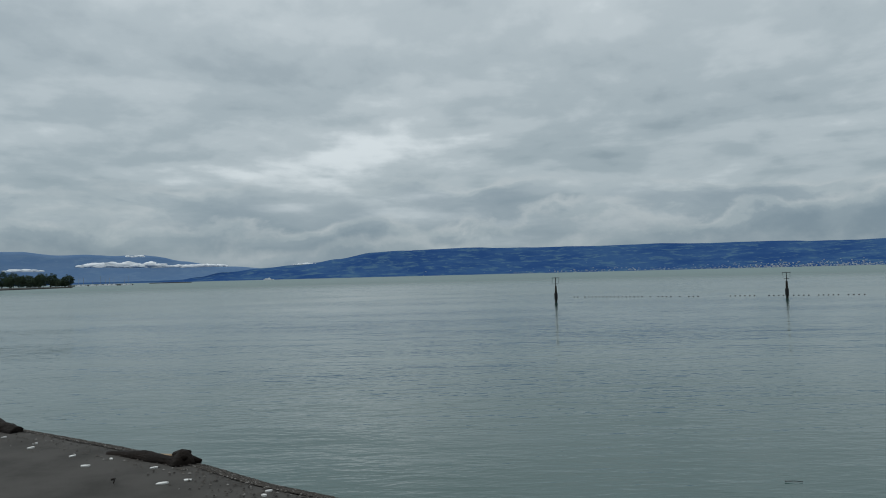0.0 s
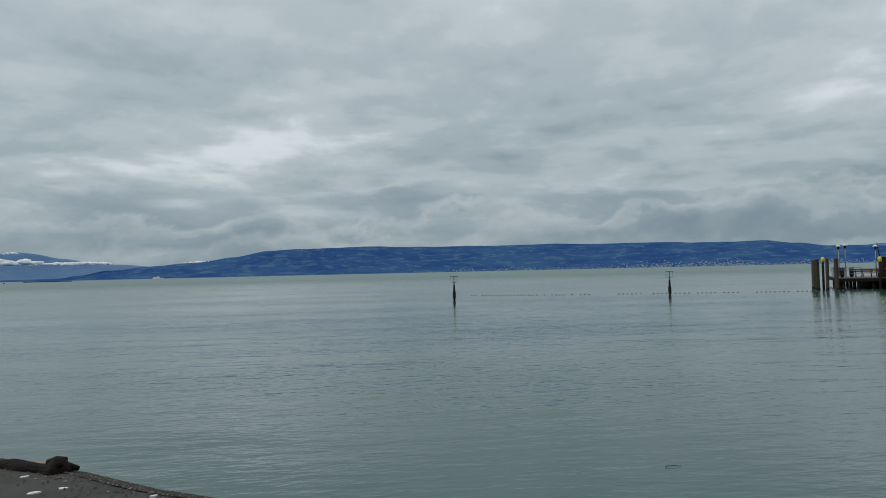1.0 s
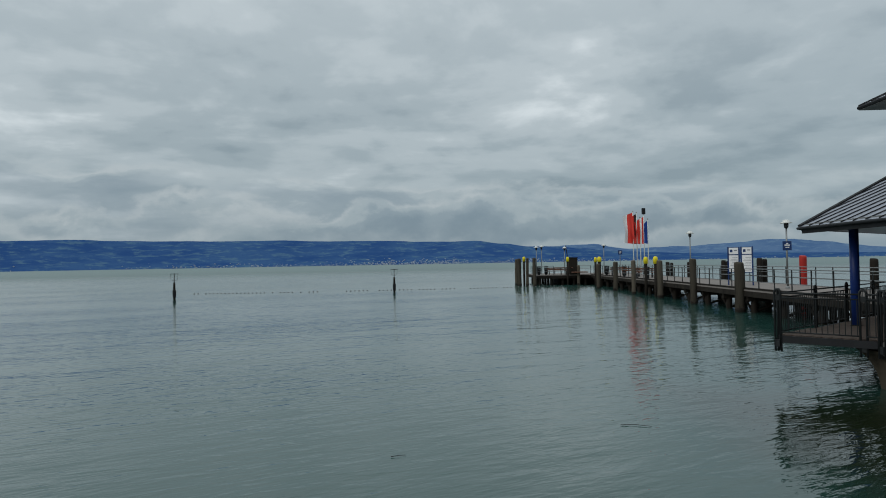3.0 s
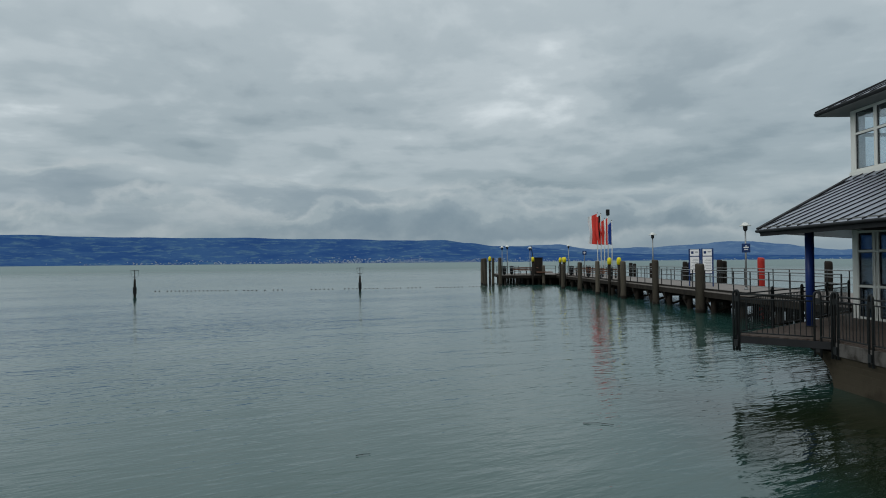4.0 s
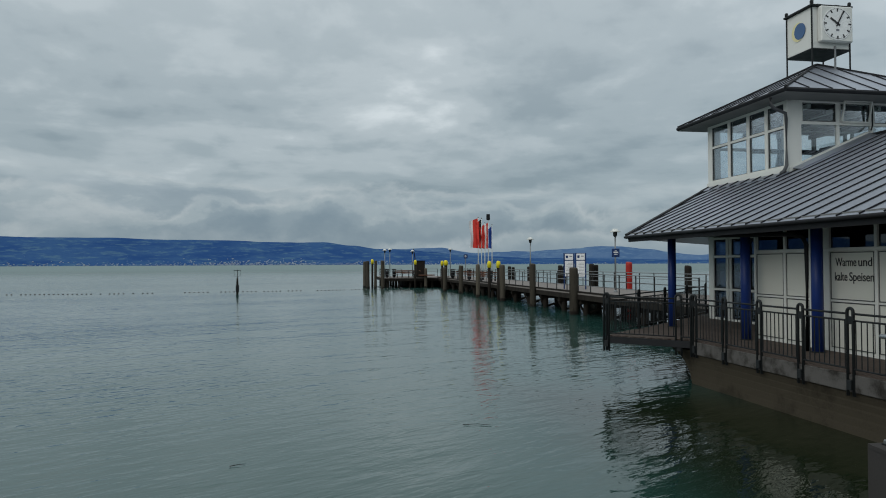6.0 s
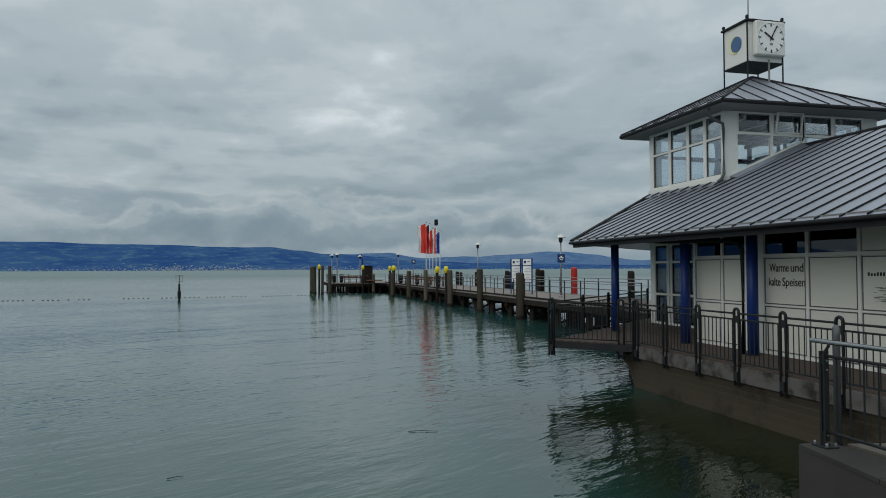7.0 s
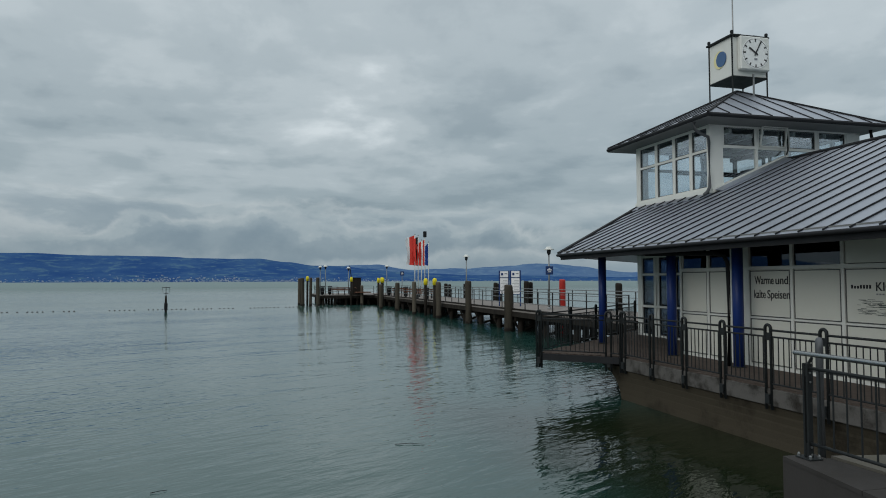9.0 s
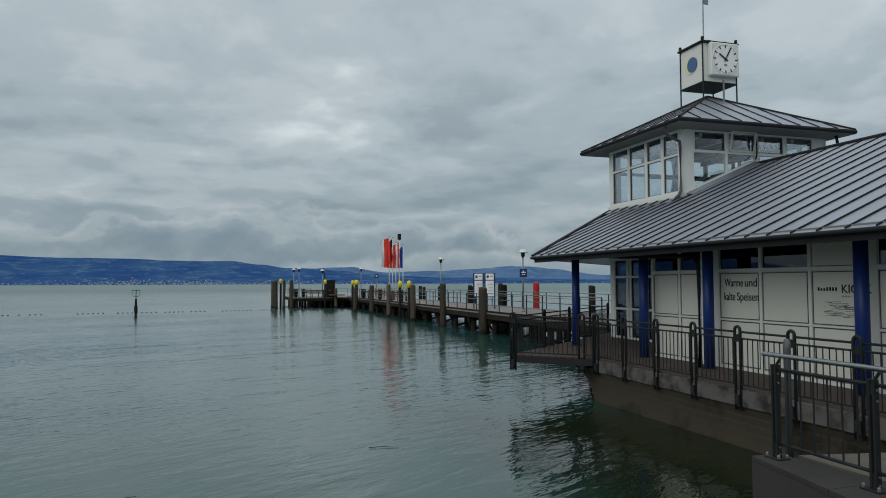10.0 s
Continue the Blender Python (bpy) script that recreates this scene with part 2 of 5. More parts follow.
M_PILE = material("weathered_timber_pile", (0.115, 0.1, 0.078), 0.9, vary=1.0, scale=3.0, fine=18, bump=0.6, tone=(0.022, 0.02, 0.016), per_object=0.7, stretch=(1, 1, 0.18), dist=0.03, spec=0.08)
M_PILED = material("dark_timber", (0.026, 0.022, 0.018), 0.8, vary=0.6, scale=2.2, fine=18, bump=0.5, tone=(0.01, 0.009, 0.008), per_object=0.4, stretch=(1, 1, 0.2), dist=0.03, spec=0.08)
M_YELLOW = material("yellow_plastic", (0.72, 0.60, 0.02), 0.45, vary=0.2, tone=(0.5, 0.42, 0.02))
M_REDP = material("red_painted_pile", (0.36, 0.02, 0.014), 0.55, vary=0.35, scale=2, tone=(0.25, 0.025, 0.015))
M_RED = material("red_flag_cloth", (0.72, 0.06, 0.045), 0.8, vary=0.15, scale=2, bump=0.05)
M_WFLAG = material("white_flag_cloth", (0.78, 0.78, 0.77), 0.8, vary=0.1, scale=2, bump=0.05)
M_BKFLAG = material("black_flag_cloth", (0.02, 0.02, 0.022), 0.8, vary=0.15, scale=2, bump=0.05)
M_BUFLAG = material("blue_flag_cloth", (0.02, 0.06, 0.28), 0.8, vary=0.15, scale=2, bump=0.05)
M_SIGNB = material("navy_sign_enamel", (0.015, 0.04, 0.13), 0.4, vary=0.1)
M_POSTER = material("white_poster_paper", (0.80, 0.80, 0.79), 0.7, vary=0.08)
M_GREYINK = material("grey_print", (0.22, 0.23, 0.25), 0.7, vary=0.1)
M_INK = material("black_lettering", (0.03, 0.03, 0.032), 0.5, vary=0.1)
M_GASKET = material("dark_rubber_gasket", (0.075, 0.078, 0.08), 0.7, vary=0.3, scale=6)
M_CEIL = material("dark_ceiling_boards", (0.05, 0.05, 0.048), 0.8, vary=0.4, scale=3)
M_GREENINK = material("faded_green_black_print", (0.10, 0.115, 0.105), 0.6, vary=0.2)
M_DIAL = material("white_dial_enamel", (0.80, 0.81, 0.79), 0.35, vary=0.08)
M_MOONY = material("pale_yellow_disc", (0.72, 0.66, 0.36), 0.5, vary=0.1)
M_MOONB = material("blue_disc", (0.06, 0.125, 0.25), 0.4, vary=0.1)
# dimness of the rooms is put into the lining's colour
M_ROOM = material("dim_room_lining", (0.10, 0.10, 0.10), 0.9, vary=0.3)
M_GLASS = glass_material("window_glass", (0.90, 0.93, 0.94), 0.45)
# dark interior behind the glazed end is put into this glass tint
M_MGLASS = glass_material("dim_room_window_glass", (0.42, 0.48, 0.55), 0.9)
M_DGLASS = glass_material("dark_window_glass", (0.16, 0.19, 0.24), 1.0)
M_SAND = material("dark_wet_sand", (0.064, 0.06, 0.055), 0.75, vary=0.7, scale=0.9, fine=60, bump=0.25, tone=(0.03, 0.029, 0.026), spec=0.1)
M_PEB = pebble_material()
M_STONE = material("pale_flat_stone", (0.62, 0.62, 0.60), 0.7, vary=0.3, scale=10, tone=(0.4, 0.4, 0.38))
M_LOG = material("dark_wet_driftwood", (0.013, 0.009, 0.007), 0.65, vary=0.8, scale=3, fine=26, bump=0.8, tone=(0.004, 0.003, 0.0025), stretch=(0.25, 1, 1), dist=0.04, spec=0.08)
M_LOGP = material("pale_bare_driftwood", (0.30, 0.22, 0.14), 0.7, vary=0.6, scale=4, fine=30, bump=0.6, tone=(0.10, 0.07, 0.045), stretch=(0.25, 1, 1), dist=0.03)
M_LEAF = material("dark_shore_foliage", (0.030, 0.050, 0.026), 0.9, vary=0.5, scale=0.2, fine=1.5, bump=0.0, tone=(0.012, 0.022, 0.014), per_object=0.3)
M_BARK = material("tree_bark", (0.06, 0.05, 0.04), 0.9, vary=0.4)
M_BOAT = material("white_boat_hull", (0.75, 0.76, 0.78), 0.5, vary=0.1)
M_BROWN = material("brown_bench_wood", (0.14, 0.065, 0.04), 0.7, vary=0.4, scale=3)
M_FLOAT = material("dark_float_plastic", (0.07, 0.07, 0.07), 0.6, vary=0.3, per_object=0.5, tone=(0.16, 0.155, 0.15))

# ---------------------------------------------------------------- mesh helpers
TURN = 57.6
W = pose(0, 0, 0, 0, 0, TURN)     # quay axes: x along the waterfront, y out over the water


def box(bm, x0, x1, y0, y1, z0, z1, bev=0.0):
    vs = [bm.verts.new((x, y, z)) for z in (z0, z1) for x, y in ((x0, y0), (x1, y0), (x1, y1), (x0, y1))]
    fs = [bm.faces.new([vs[i] for i in f]) for f in ((3, 2, 1, 0), (4, 5, 6, 7), (0, 1, 5, 4), (1, 2, 6, 5), (2, 3, 7, 6), (3, 0, 4, 7))]
    if bev:
        es = list({e for f in fs for e in f.edges})
        bmesh.ops.bevel(bm, geom=es, offset=bev, segments=1, affect="EDGES")
    return bm


def boxed(*a, **k):
    return box(bmesh.new(), *a, **k)


def prism(bm, pts, z0, z1):
    """Upright prism over a plan outline (counter-clockwise)."""
    lo = [bm.verts.new((x, y, z0)) for x, y in pts]
    hi = [bm.verts.new((x, y, z1)) for x, y in pts]
    bm.faces.new(lo[::-1]), bm.faces.new(hi)
    for i in range(len(pts)):
        j = (i + 1) % len(pts)
        bm.faces.new((lo[i], lo[j], hi[j], hi[i]))
    return bm


def tube(bm, path, r, seg=8, r_end=None, caps=True):
    """Round bar along a path of points."""
    path = [Vector(p) for p in path]
    rings = []
    for i, p in enumerate(path):
        d = (path[min(i + 1, len(path) - 1)] - path[max(i - 1, 0)]).normalized()
        side = d.cross(Vector((0, 0, 1)))
        side = side.normalized() if side.length > 1e-4 else Vector((1, 0, 0))
        over = side.cross(d)
        rr = r if r_end is None else r + (r_end - r) * i / (len(path) - 1)
        rings.append([bm.verts.new(p + (side * math.cos(a) + over * math.sin(a)) * rr) for a in [2 * math.pi * k / seg for k in range(seg)]])
    for a, b in zip(rings, rings[1:]):
        for k in range(seg):
            bm.faces.new((a[k], a[(k + 1) % seg], b[(k + 1) % seg], b[k]))
    if caps:
        bm.faces.new(rings[0][::-1]), bm.faces.new(rings[-1])
    return bm


def tubed(*a, **k):
    return tube(bmesh.new(), *a, **k)


def lathe(bm, profile, seg=12, at=(0, 0, 0)):
    """Body of revolution from (radius, height) pairs."""
    rings = [[bm.verts.new((at[0] + r * math.cos(2 * math.pi * k / seg), at[1] + r * math.sin(2 * math.pi * k / seg), at[2] + z)) for k in range(seg)] for r, z in profile]
    for a, b in zip(rings, rings[1:]):
        for k in range(seg):
            bm.faces.new((a[k], a[(k + 1) % seg], b[(k + 1) % seg], b[k]))
    bm.faces.new(rings[0][::-1]), bm.faces.new(rings[-1])
    return bm


def mesh_of(name, bm, mat, smooth=False):
    bmesh.ops.recalc_face_normals(bm, faces=bm.faces)
    me = bpy.data.meshes.new(name)
    if smooth:
        for f in bm.faces:
            f.smooth = True
    bm.to_mesh(me)
    bm.free()
    me.materials.append(mat)
    return me


def part(name, bm, mat, parent=None, label="", smooth=False, off=None):
    """One mesh object under a thing; off: the thing's own base, when bm is in quay axes."""
    if off:
        bmesh.ops.translate(bm, verts=bm.verts, vec=(-off[0], -off[1], -off[2]))
    ob = new(name, mesh_of(name, bm, mat, smooth))
    ob.parent = parent
    return tagged(ob, label) if label else ob


def piece(name, me, parent, m=None):
    ob = new(name, me)
    ob.parent = parent
    if m is not None:
        ob.matrix_basis = m
    return ob


def thing(name, at, label, category, group="", kind="", turn=0.0):
    """An Empty at a thing's base, in quay axes."""
    ob = new(name)
    ob.empty_display_size = 0.2
    ob.matrix_world = W @ pose(*at, 0, 0, turn)
    return tagged(ob, label, category, group, kind)


def setting(name, bm, mat, label, category, turned=True, smooth=False):
    ob = new(name, mesh_of(name, bm, mat, smooth))
    if turned:
        ob.matrix_world = W.copy()
    return tagged(ob, label, category, kind="structure")


# ---------------------------------------------------------------- water and shore
def water():
    bm = bmesh.new()
    r, n = 4900.0, 96
    rings = [0.0, 30.0, 200.0, 1200.0, r]
    mid = bm.verts.new((0, 0, 0))
    last = None
    for rad in rings[1:]:
        ring = [bm.verts.new((rad * math.cos(2 * math.pi * k / n), rad * math.sin(2 * math.pi * k / n), 0)) for k in range(n)]
        for k in range(n):
            j = (k + 1) % n
            bm.faces.new((mid, ring[k], ring[j]) if last is None else (last[k], ring[k], ring[j], last[j]))
        last = ring
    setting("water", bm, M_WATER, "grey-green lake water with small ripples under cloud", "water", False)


water()

SHORE = [(-41.94, 36.11), (-21.94, 22.61), (-12.94, 16.96), (-8.2, 13.86), (-5.66, 12.27), (-3.73, 10.9), (-2.5, 9.83), (-1.48, 9.15), (1.2, 7.5), (3.66, 5.81), (5.26, 3.91), (6.26, 1.31), (5.66, -2.89)]


def shore_point(s):
    """Point on the water's edge and the way inland, s from 0 to 1."""
    f = s * (len(SHORE) - 1)
    i = min(int(f), len(SHORE) - 2)
    a, b = Vector(SHORE[i]), Vector(SHORE[i + 1])
    d = (b - a).normalized()
    return a.lerp(b, f - i), Vector((d.y, -d.x))


def beach():
    bm = bmesh.new()
    cols, steps = 150, [-1.2, -0.3, 0.0, 0.15, 0.35, 0.6, 1.0, 1.6, 2.4, 3.5, 5, 7, 10, 20, 45]
    grid = []
    for i in range(cols + 1):
        p, inl = shore_point(i / cols)
        mean = Vector((-0.55, -0.83)).normalized()
        row = []
        for s in steps:
            wob = 0.10 * noise.noise((p.x * 0.9, p.y * 0.9, 0)) + 0.03 * noise.noise((p.x * 4, p.y * 4, 2))
            q = p + mean * (s + (wob if s < 3 else 0))
            z = -0.16 if s < -1 else 0.10 * min(s, 0.35) / 0.35 if s >= 0 else 0.13 * s
            if s > 0.35:
                z = 0.10 + (s - 0.35) * 0.028 if s < 2.5 else min(0.16 + (s - 2.5) * 0.10, 1.05)
            z += 0.012 * noise.noise((q.x * 1.5, q.y * 1.5, 5)) * (s > 0)
            row.append(bm.verts.new((q.x, q.y, z)))
        grid.append(row)
    for a, b in zip(grid, grid[1:]):
        for k in range(len(steps) - 1):
            bm.faces.new((a[k], a[k + 1], b[k + 1], b[k]))
    setting("ground", bm, M_SAND, "dark wet sand sloping down into the lake", "beach", False, True)


beach()

# ---------------------------------------------------------------- far shore
def lerp_table(tab, x):
    for (x0, y0), (x1, y1) in zip(tab, tab[1:]):
        if x0 <= x <= x1:
            f = (x - x0) / (x1 - x0)
            f = f * f * (3 - 2 * f)
            return y0 + (y1 - y0) * f
    return tab[0][1] if x < tab[0][0] else tab[-1][1]


def hill_range(name, tab, near, far, mat, label, rough=0.05, step=0.2, lo=-80.0, hi=45.0, seed=0.0):
    """Long ridge: tab gives its skyline in degrees over compass angle (left positive)."""
    bm = bmesh.new()
    rad = [near + (far - near) * k / 12 for k in range(13)] + [far + 150]
    n = int((hi - lo) / step)
    grid = []
    for i in range(n + 1):
        az = lo + step * i
        e = lerp_table(tab, az)
        row = []
        for k, r in enumerate(rad):
            f = min(k / 12, 1.0)
            x, y = -math.sin(radians(az)) * r, math.cos(radians(az)) * r
            top = math.tan(radians(e)) * far
            lump = noise.fractal((x * 0.003, y * 0.003, seed), 1.0, 2.1, 5)
            z = EYE * f + top * (f ** 1.25) * (1 + rough * lump * (1 if f > 0 else 0)) + 14 * lump * f * (1 - f) * 2
            if k == 0:
                z = -1.5
            elif k == 13:
                z *= 0.5
            row.append(bm.verts.new((x, y, z)))
        grid.append(row)
    for a, b in zip(grid, grid[1:]):
        for k in range(len(rad) - 1):
            bm.faces.new((a[k], a[k + 1], b[k + 1], b[k]))
    setting(name, bm, mat, label, "hills", False, True)


RIDGE = [(-80, 0.2), (-62, 0.25), (-50, 0.45), (-44, 0.7), (-41, 1.0), (-39, 1.2), (-37, 1.25), (-35, 1.52), (-32.5, 1.8), (-30, 1.8), (-22.5, 1.92), (-14.3, 2.05), (-5.4, 2.12), (2.9, 2.1), (5.6, 1.93), (8.4, 1.46), (10.2, 1.18), (12, 1.02), (13.7, 0.9), (17.1, 0.62), (19, 0.3), (20.4, 0.12), (23, 0.08), (45, 0.08)]
FAR_RIDGE = [(-80, 0.5), (-66, 0.6), (-62.6, 0.68), (-60, 0.85), (-58.4, 1.05), (-56.7, 1.26), (-55, 1.28), (-53, 1.2), (-51.2, 1.12), (-49.3, 0.98), (-47, 1.02), (-44.8, 0.9), (-42.3, 1.22), (-40, 1.1), (-36, 0.8), (-20, 0.5), (45, 0.3)]
MOUNTAIN = [(-80, 0.0), (8, 0.2), (14, 0.9), (17, 1.05), (20, 1.55), (22.7, 2.05), (25, 2.0), (27.6, 2.1), (32, 2.35), (45, 2.6)]
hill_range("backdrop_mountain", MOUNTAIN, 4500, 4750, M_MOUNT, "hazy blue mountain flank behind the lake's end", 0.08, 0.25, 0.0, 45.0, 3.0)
hill_range("backdrop_far_hills", FAR_RIDGE, 4300, 4600, M_HILL2, "far hills along the horizon, coloured pale haze-blue", 0.16, 0.12, -80.0, 0.0, 7.0)
hill_range("backdrop_hills", RIDGE, 3750, 4250, M_HILL, "wooded hills across the lake, coloured dark haze-blue", 0.05, 0.12)



def low_cloud(name, az0, az1, el, hgt, seed, label):
    """Flat-bottomed string of billows lying against the mountain."""
    rnd = random.Random(seed)
    r = 4230
    bm = bmesh.new()
    n = int((az1 - az0) * 5)
    for k in range(n):
        f = (k + 0.5) / n
        az = az0 + (az1 - az0) * f + rnd.uniform(-0.1, 0.1)
        size = hgt * (0.35 + 0.65 * math.sin(math.pi * f) ** 0.5) * rnd.uniform(0.5, 1.0)
        z0 = math.tan(radians(el)) * r + rnd.uniform(-0.15, 0.15) * hgt
        m = pose(-math.sin(radians(az)) * r, math.cos(radians(az)) * r, z0, 0, 0, az) @ Matrix.Diagonal((size * rnd.uniform(1.2, 2.2), size, size * 0.7, 1))
        ret = bmesh.ops.create_icosphere(bm, subdivisions=3, radius=1.0)
        for v in ret["verts"]:
            q = v.co.copy()
            q *= 1 + 0.35 * noise.fractal(q * 1.6 + Vector((k * 3.1, seed, 0)), 1.0, 2.0, 4)
            q.z = max(q.z, -0.25)
            v.co = m @ q
    ob = new(name, mesh_of(name, bm, M_CLOUD, True))
    tagged(ob, label, "cloud", kind="stuff")


low_cloud("low_cloud", 21.5, 27.2, 1.25, 34, 1, "white low cloud bank against the mountain")
low_cloud("low_cloud", 16.8, 22.5, 1.15, 22, 2, "thin white cloud bank over the lake's end")
low_cloud("low_cloud", 29.5, 31.8, 1.0, 18, 3, "small white cloud before the mountain")
low_cloud("low_cloud", 22.8, 24.0, 1.95, 15, 4, "small white cloud before the mountain")
low_cloud("low_cloud", 9.0, 12.0, 1.15, 12, 5, "thin white cloud bank over the lake's end")


def far_town():
    rnd = random.Random(5)
    bm = bmesh.new()
    n = 0
    while n < 900:
        az = rnd.gauss(-30, 10) if rnd.random() < 0.8 else rnd.uniform(-64, -6)
        if not -66 < az < 3:
            continue
        up = abs(rnd.gauss(0, 0.30))
        f = min(0.02 + up * 0.35, 0.5)
        r = 3750 + 500 * f
        e = lerp_table(RIDGE, az)
        z = EYE * f + math.tan(radians(e)) * 4250 * f ** 1.25
        wd, hg = rnd.uniform(2, 5.5), rnd.uniform(1.0, 2.6)
        m = pose(-math.sin(radians(az)) * r, math.cos(radians(az)) * r, z - 2, 0, 0, az + rnd.uniform(-40, 40))
        b = boxed(-wd / 2, wd / 2, -4, 4, 0, hg + 2)
        # pitched roof
        bmesh.ops.transform(b, matrix=m, verts=b.verts)
        me = bpy.data.meshes.new("house")
        b.to_mesh(me)
        b.free()
        bm.from_mesh(me)
        bpy.data.meshes.remove(me)
        n += 1
    ob = new("far_town", mesh_of("far_town", bm, M_TOWN))
    tagged(ob, "pale houses of a far town along the opposite shore", "town", kind="stuff")


far_town()


def tree(name, at, hgt, wide, seed, label):
    rnd = random.Random(seed)
    root = new(name)
    root.location = at
    tagged(root, label, "tree", "trees on the point")
    bm = tubed([(0, 0, -0.5), (0.1, 0, hgt * 0.35), (0.0, 0.1, hgt * 0.75)], 0.28, 7, 0.08)
    for k in range(5):
        a = rnd.uniform(0, 6.28)
        tube(bm, [(0, 0, hgt * (0.3 + 0.08 * k)), (math.cos(a) * wide * 0.35, math.sin(a) * wide * 0.35, hgt * (0.5 + 0.08 * k))], 0.1, 5, 0.03)
    part("trunk", bm, M_BARK, root)
    bm = bmesh.new()
    for k in range(520):
        u, v, w = rnd.gauss(0, 1), rnd.gauss(0, 1), rnd.gauss(0, 1)
        l = math.sqrt(u * u + v * v + w * w)
        q = rnd.uniform(0.55, 1.0)
        lob = 1 + 0.28 * noise.noise((u / l * 2 + seed, v / l * 2, w / l * 2))
        c = Vector((u / l * wide * 0.55 * q * lob, v / l * wide * 0.55 * q * lob, hgt * 0.52 + w / l * hgt * 0.48 * q * lob))
        s = rnd.uniform(0.35, 0.8)
        t = Matrix.Rotation(rnd.uniform(0, 6), 3, (u, v, w))
        vs = [bm.verts.new(c + t @ Vector(p) * s) for p in ((1, 0, 0), (-0.5, 0.8, 0.2), (-0.5, -0.8, -0.2), (0, 0.1, 0.9))]
        for f in ((0, 1, 2), (0, 1, 3), (1, 2, 3), (0, 2, 3)):
            bm.faces.new([vs[i] for i in f])
    part("crown", bm, M_LEAF, root)
    return root


def point_of_land():
    bm = bmesh.new()
    pts = []
    for az, r in ((27.6, 590), (29, 560), (31, 520), (33, 470), (38, 420), (50, 380), (55, 700), (35, 800), (27.8, 700)):
        pts.append((-math.sin(radians(az)) * r, math.cos(radians(az)) * r))
    prism(bm, pts[::-1], -0.5, 0.7)
    setting("far_bank", bm, M_SAND, "low stony bank of a wooded point", "bank", False)
    rnd = random.Random(11)
    for k in range(20):
        az = 27.9 + k * 0.36 + rnd.uniform(-0.1, 0.1)
        r = 610 + rnd.uniform(-15, 70) - 10 * max(0, az - 29)
        hgt = rnd.uniform(7.0, 13.5) * (0.75 if az < 28.3 else 1)
        tree("tree", (-math.sin(radians(az)) * r, math.cos(radians(az)) * r, 0.6), hgt, rnd.uniform(7, 11), k, "dark green broadleaf tree on the wooded point")


point_of_land()


def harbour():
    bm = bmesh.new()
    for az0, az1, r in ((23.6, 27.9, 900), (19.5, 22.5, 1500)):
        a = [(-math.sin(radians(az0)) * r, math.cos(radians(az0)) * r), (-math.sin(radians(az1)) * r, math.cos(radians(az1)) * r)]
        tube(bm, [(a[0][0], a[0][1], 0), ((a[0][0] + a[1][0]) / 2, (a[0][1] + a[1][1]) / 2, 0.3), (a[1][0], a[1][1], 0)], 1.4, 8)
    setting("breakwater", bm, M_QUAY, "dark low stone breakwater of a distant harbour", "breakwater", False)
    rnd = random.Random(3)
    for az in (27.2, 26.9, 26.3, 25.8, 25.45, 25.2, 24.9, 24.2, 23.9):
        r = 870
        ob = new("sailing_boat")
        ob.matrix_world = pose(-math.sin(radians(az)) * r, math.cos(radians(az)) * r, 0, 0, 0, az + rnd.uniform(-20, 60))
        tagged(ob, "small white sailing boat moored with bare mast", "boat", "boats in the far harbour")
        bm = bmesh.new()
        prism(bm, [(-3.5, -1), (2, -1.1), (4, 0), (2, 1.1), (-3.5, 1)], 0.0, 1.1)
        part("hull", bm, M_BOAT, ob)
        part("mast", tubed([(0, 0, 1), (0, 0, rnd.uniform(6, 12))], 0.16, 6), M_GALV, ob)
        part("cabin", boxed(-1.5, 1.2, -0.7, 0.7, 1.1, 1.7, bev=0.1), M_BOAT, ob)
    ob = new("ferry")
    ob.matrix_world = pose(-math.sin(radians(13.8)) * 2600, math.cos(radians(13.8)) * 2600, 0, 0, 0, 20)
    tagged(ob, "white passenger ship far out on the lake", "ship")
    bm = bmesh.new()
    prism(bm, [(-16, -3.5), (12, -3.5), (20, 0), (12, 3.5), (-16, 3.5)], 0, 3)
    part("hull", bm, M_BOAT, ob)
    part("cabin", boxed(-12, 9, -3, 3, 3, 6, bev=0.3), M_BOAT, ob)
    part("bridge", boxed(0, 6, -2, 2, 6, 8.5, bev=0.3), M_BOAT, ob)


harbour()


# ---------------------------------------------------------------- markers and float line
def lake_marker(x, y):
    root = new("lake_marker")
    root.location = (x, y, 0)
    tagged(root, "dark wooden lake marker post with a thin crossbar mast", "marker post", "lake markers")
    part("post", lathe(bmesh.new(), [(0.105, -1), (0.105, 0.15), (0.10, 1.1), (0.08, 1.55)], 10), M_PILED, root)
    part("collar", lathe(bmesh.new(), [(0.15, 0.25), (0.16, 0.8), (0.12, 0.9)], 10), M_DARK, root)
    part("mast", tubed([(0, 0, 1.5), (0, 0, 2.35)], 0.035, 6), M_STEEL, root)
    part("crossbar", tubed([(-0.34, 0.1, 2.3), (0.34, -0.1, 2.3)], 0.025, 6), M_STEEL, root)
    part("crossbar", tubed([(-0.2, 0.06, 1.75), (0.2, -0.06, 1.75)], 0.022, 6), M_STEEL, root)
    for s in (-1, 1):
        part("stay", tubed([(0.26 * s, -0.08 * s, 1.75), (0.3 * s, -0.09 * s, 2.3)], 0.012, 5), M_STEEL, root)


lake_marker(10.6, 66.1)
lake_marker(30.7, 62.9)


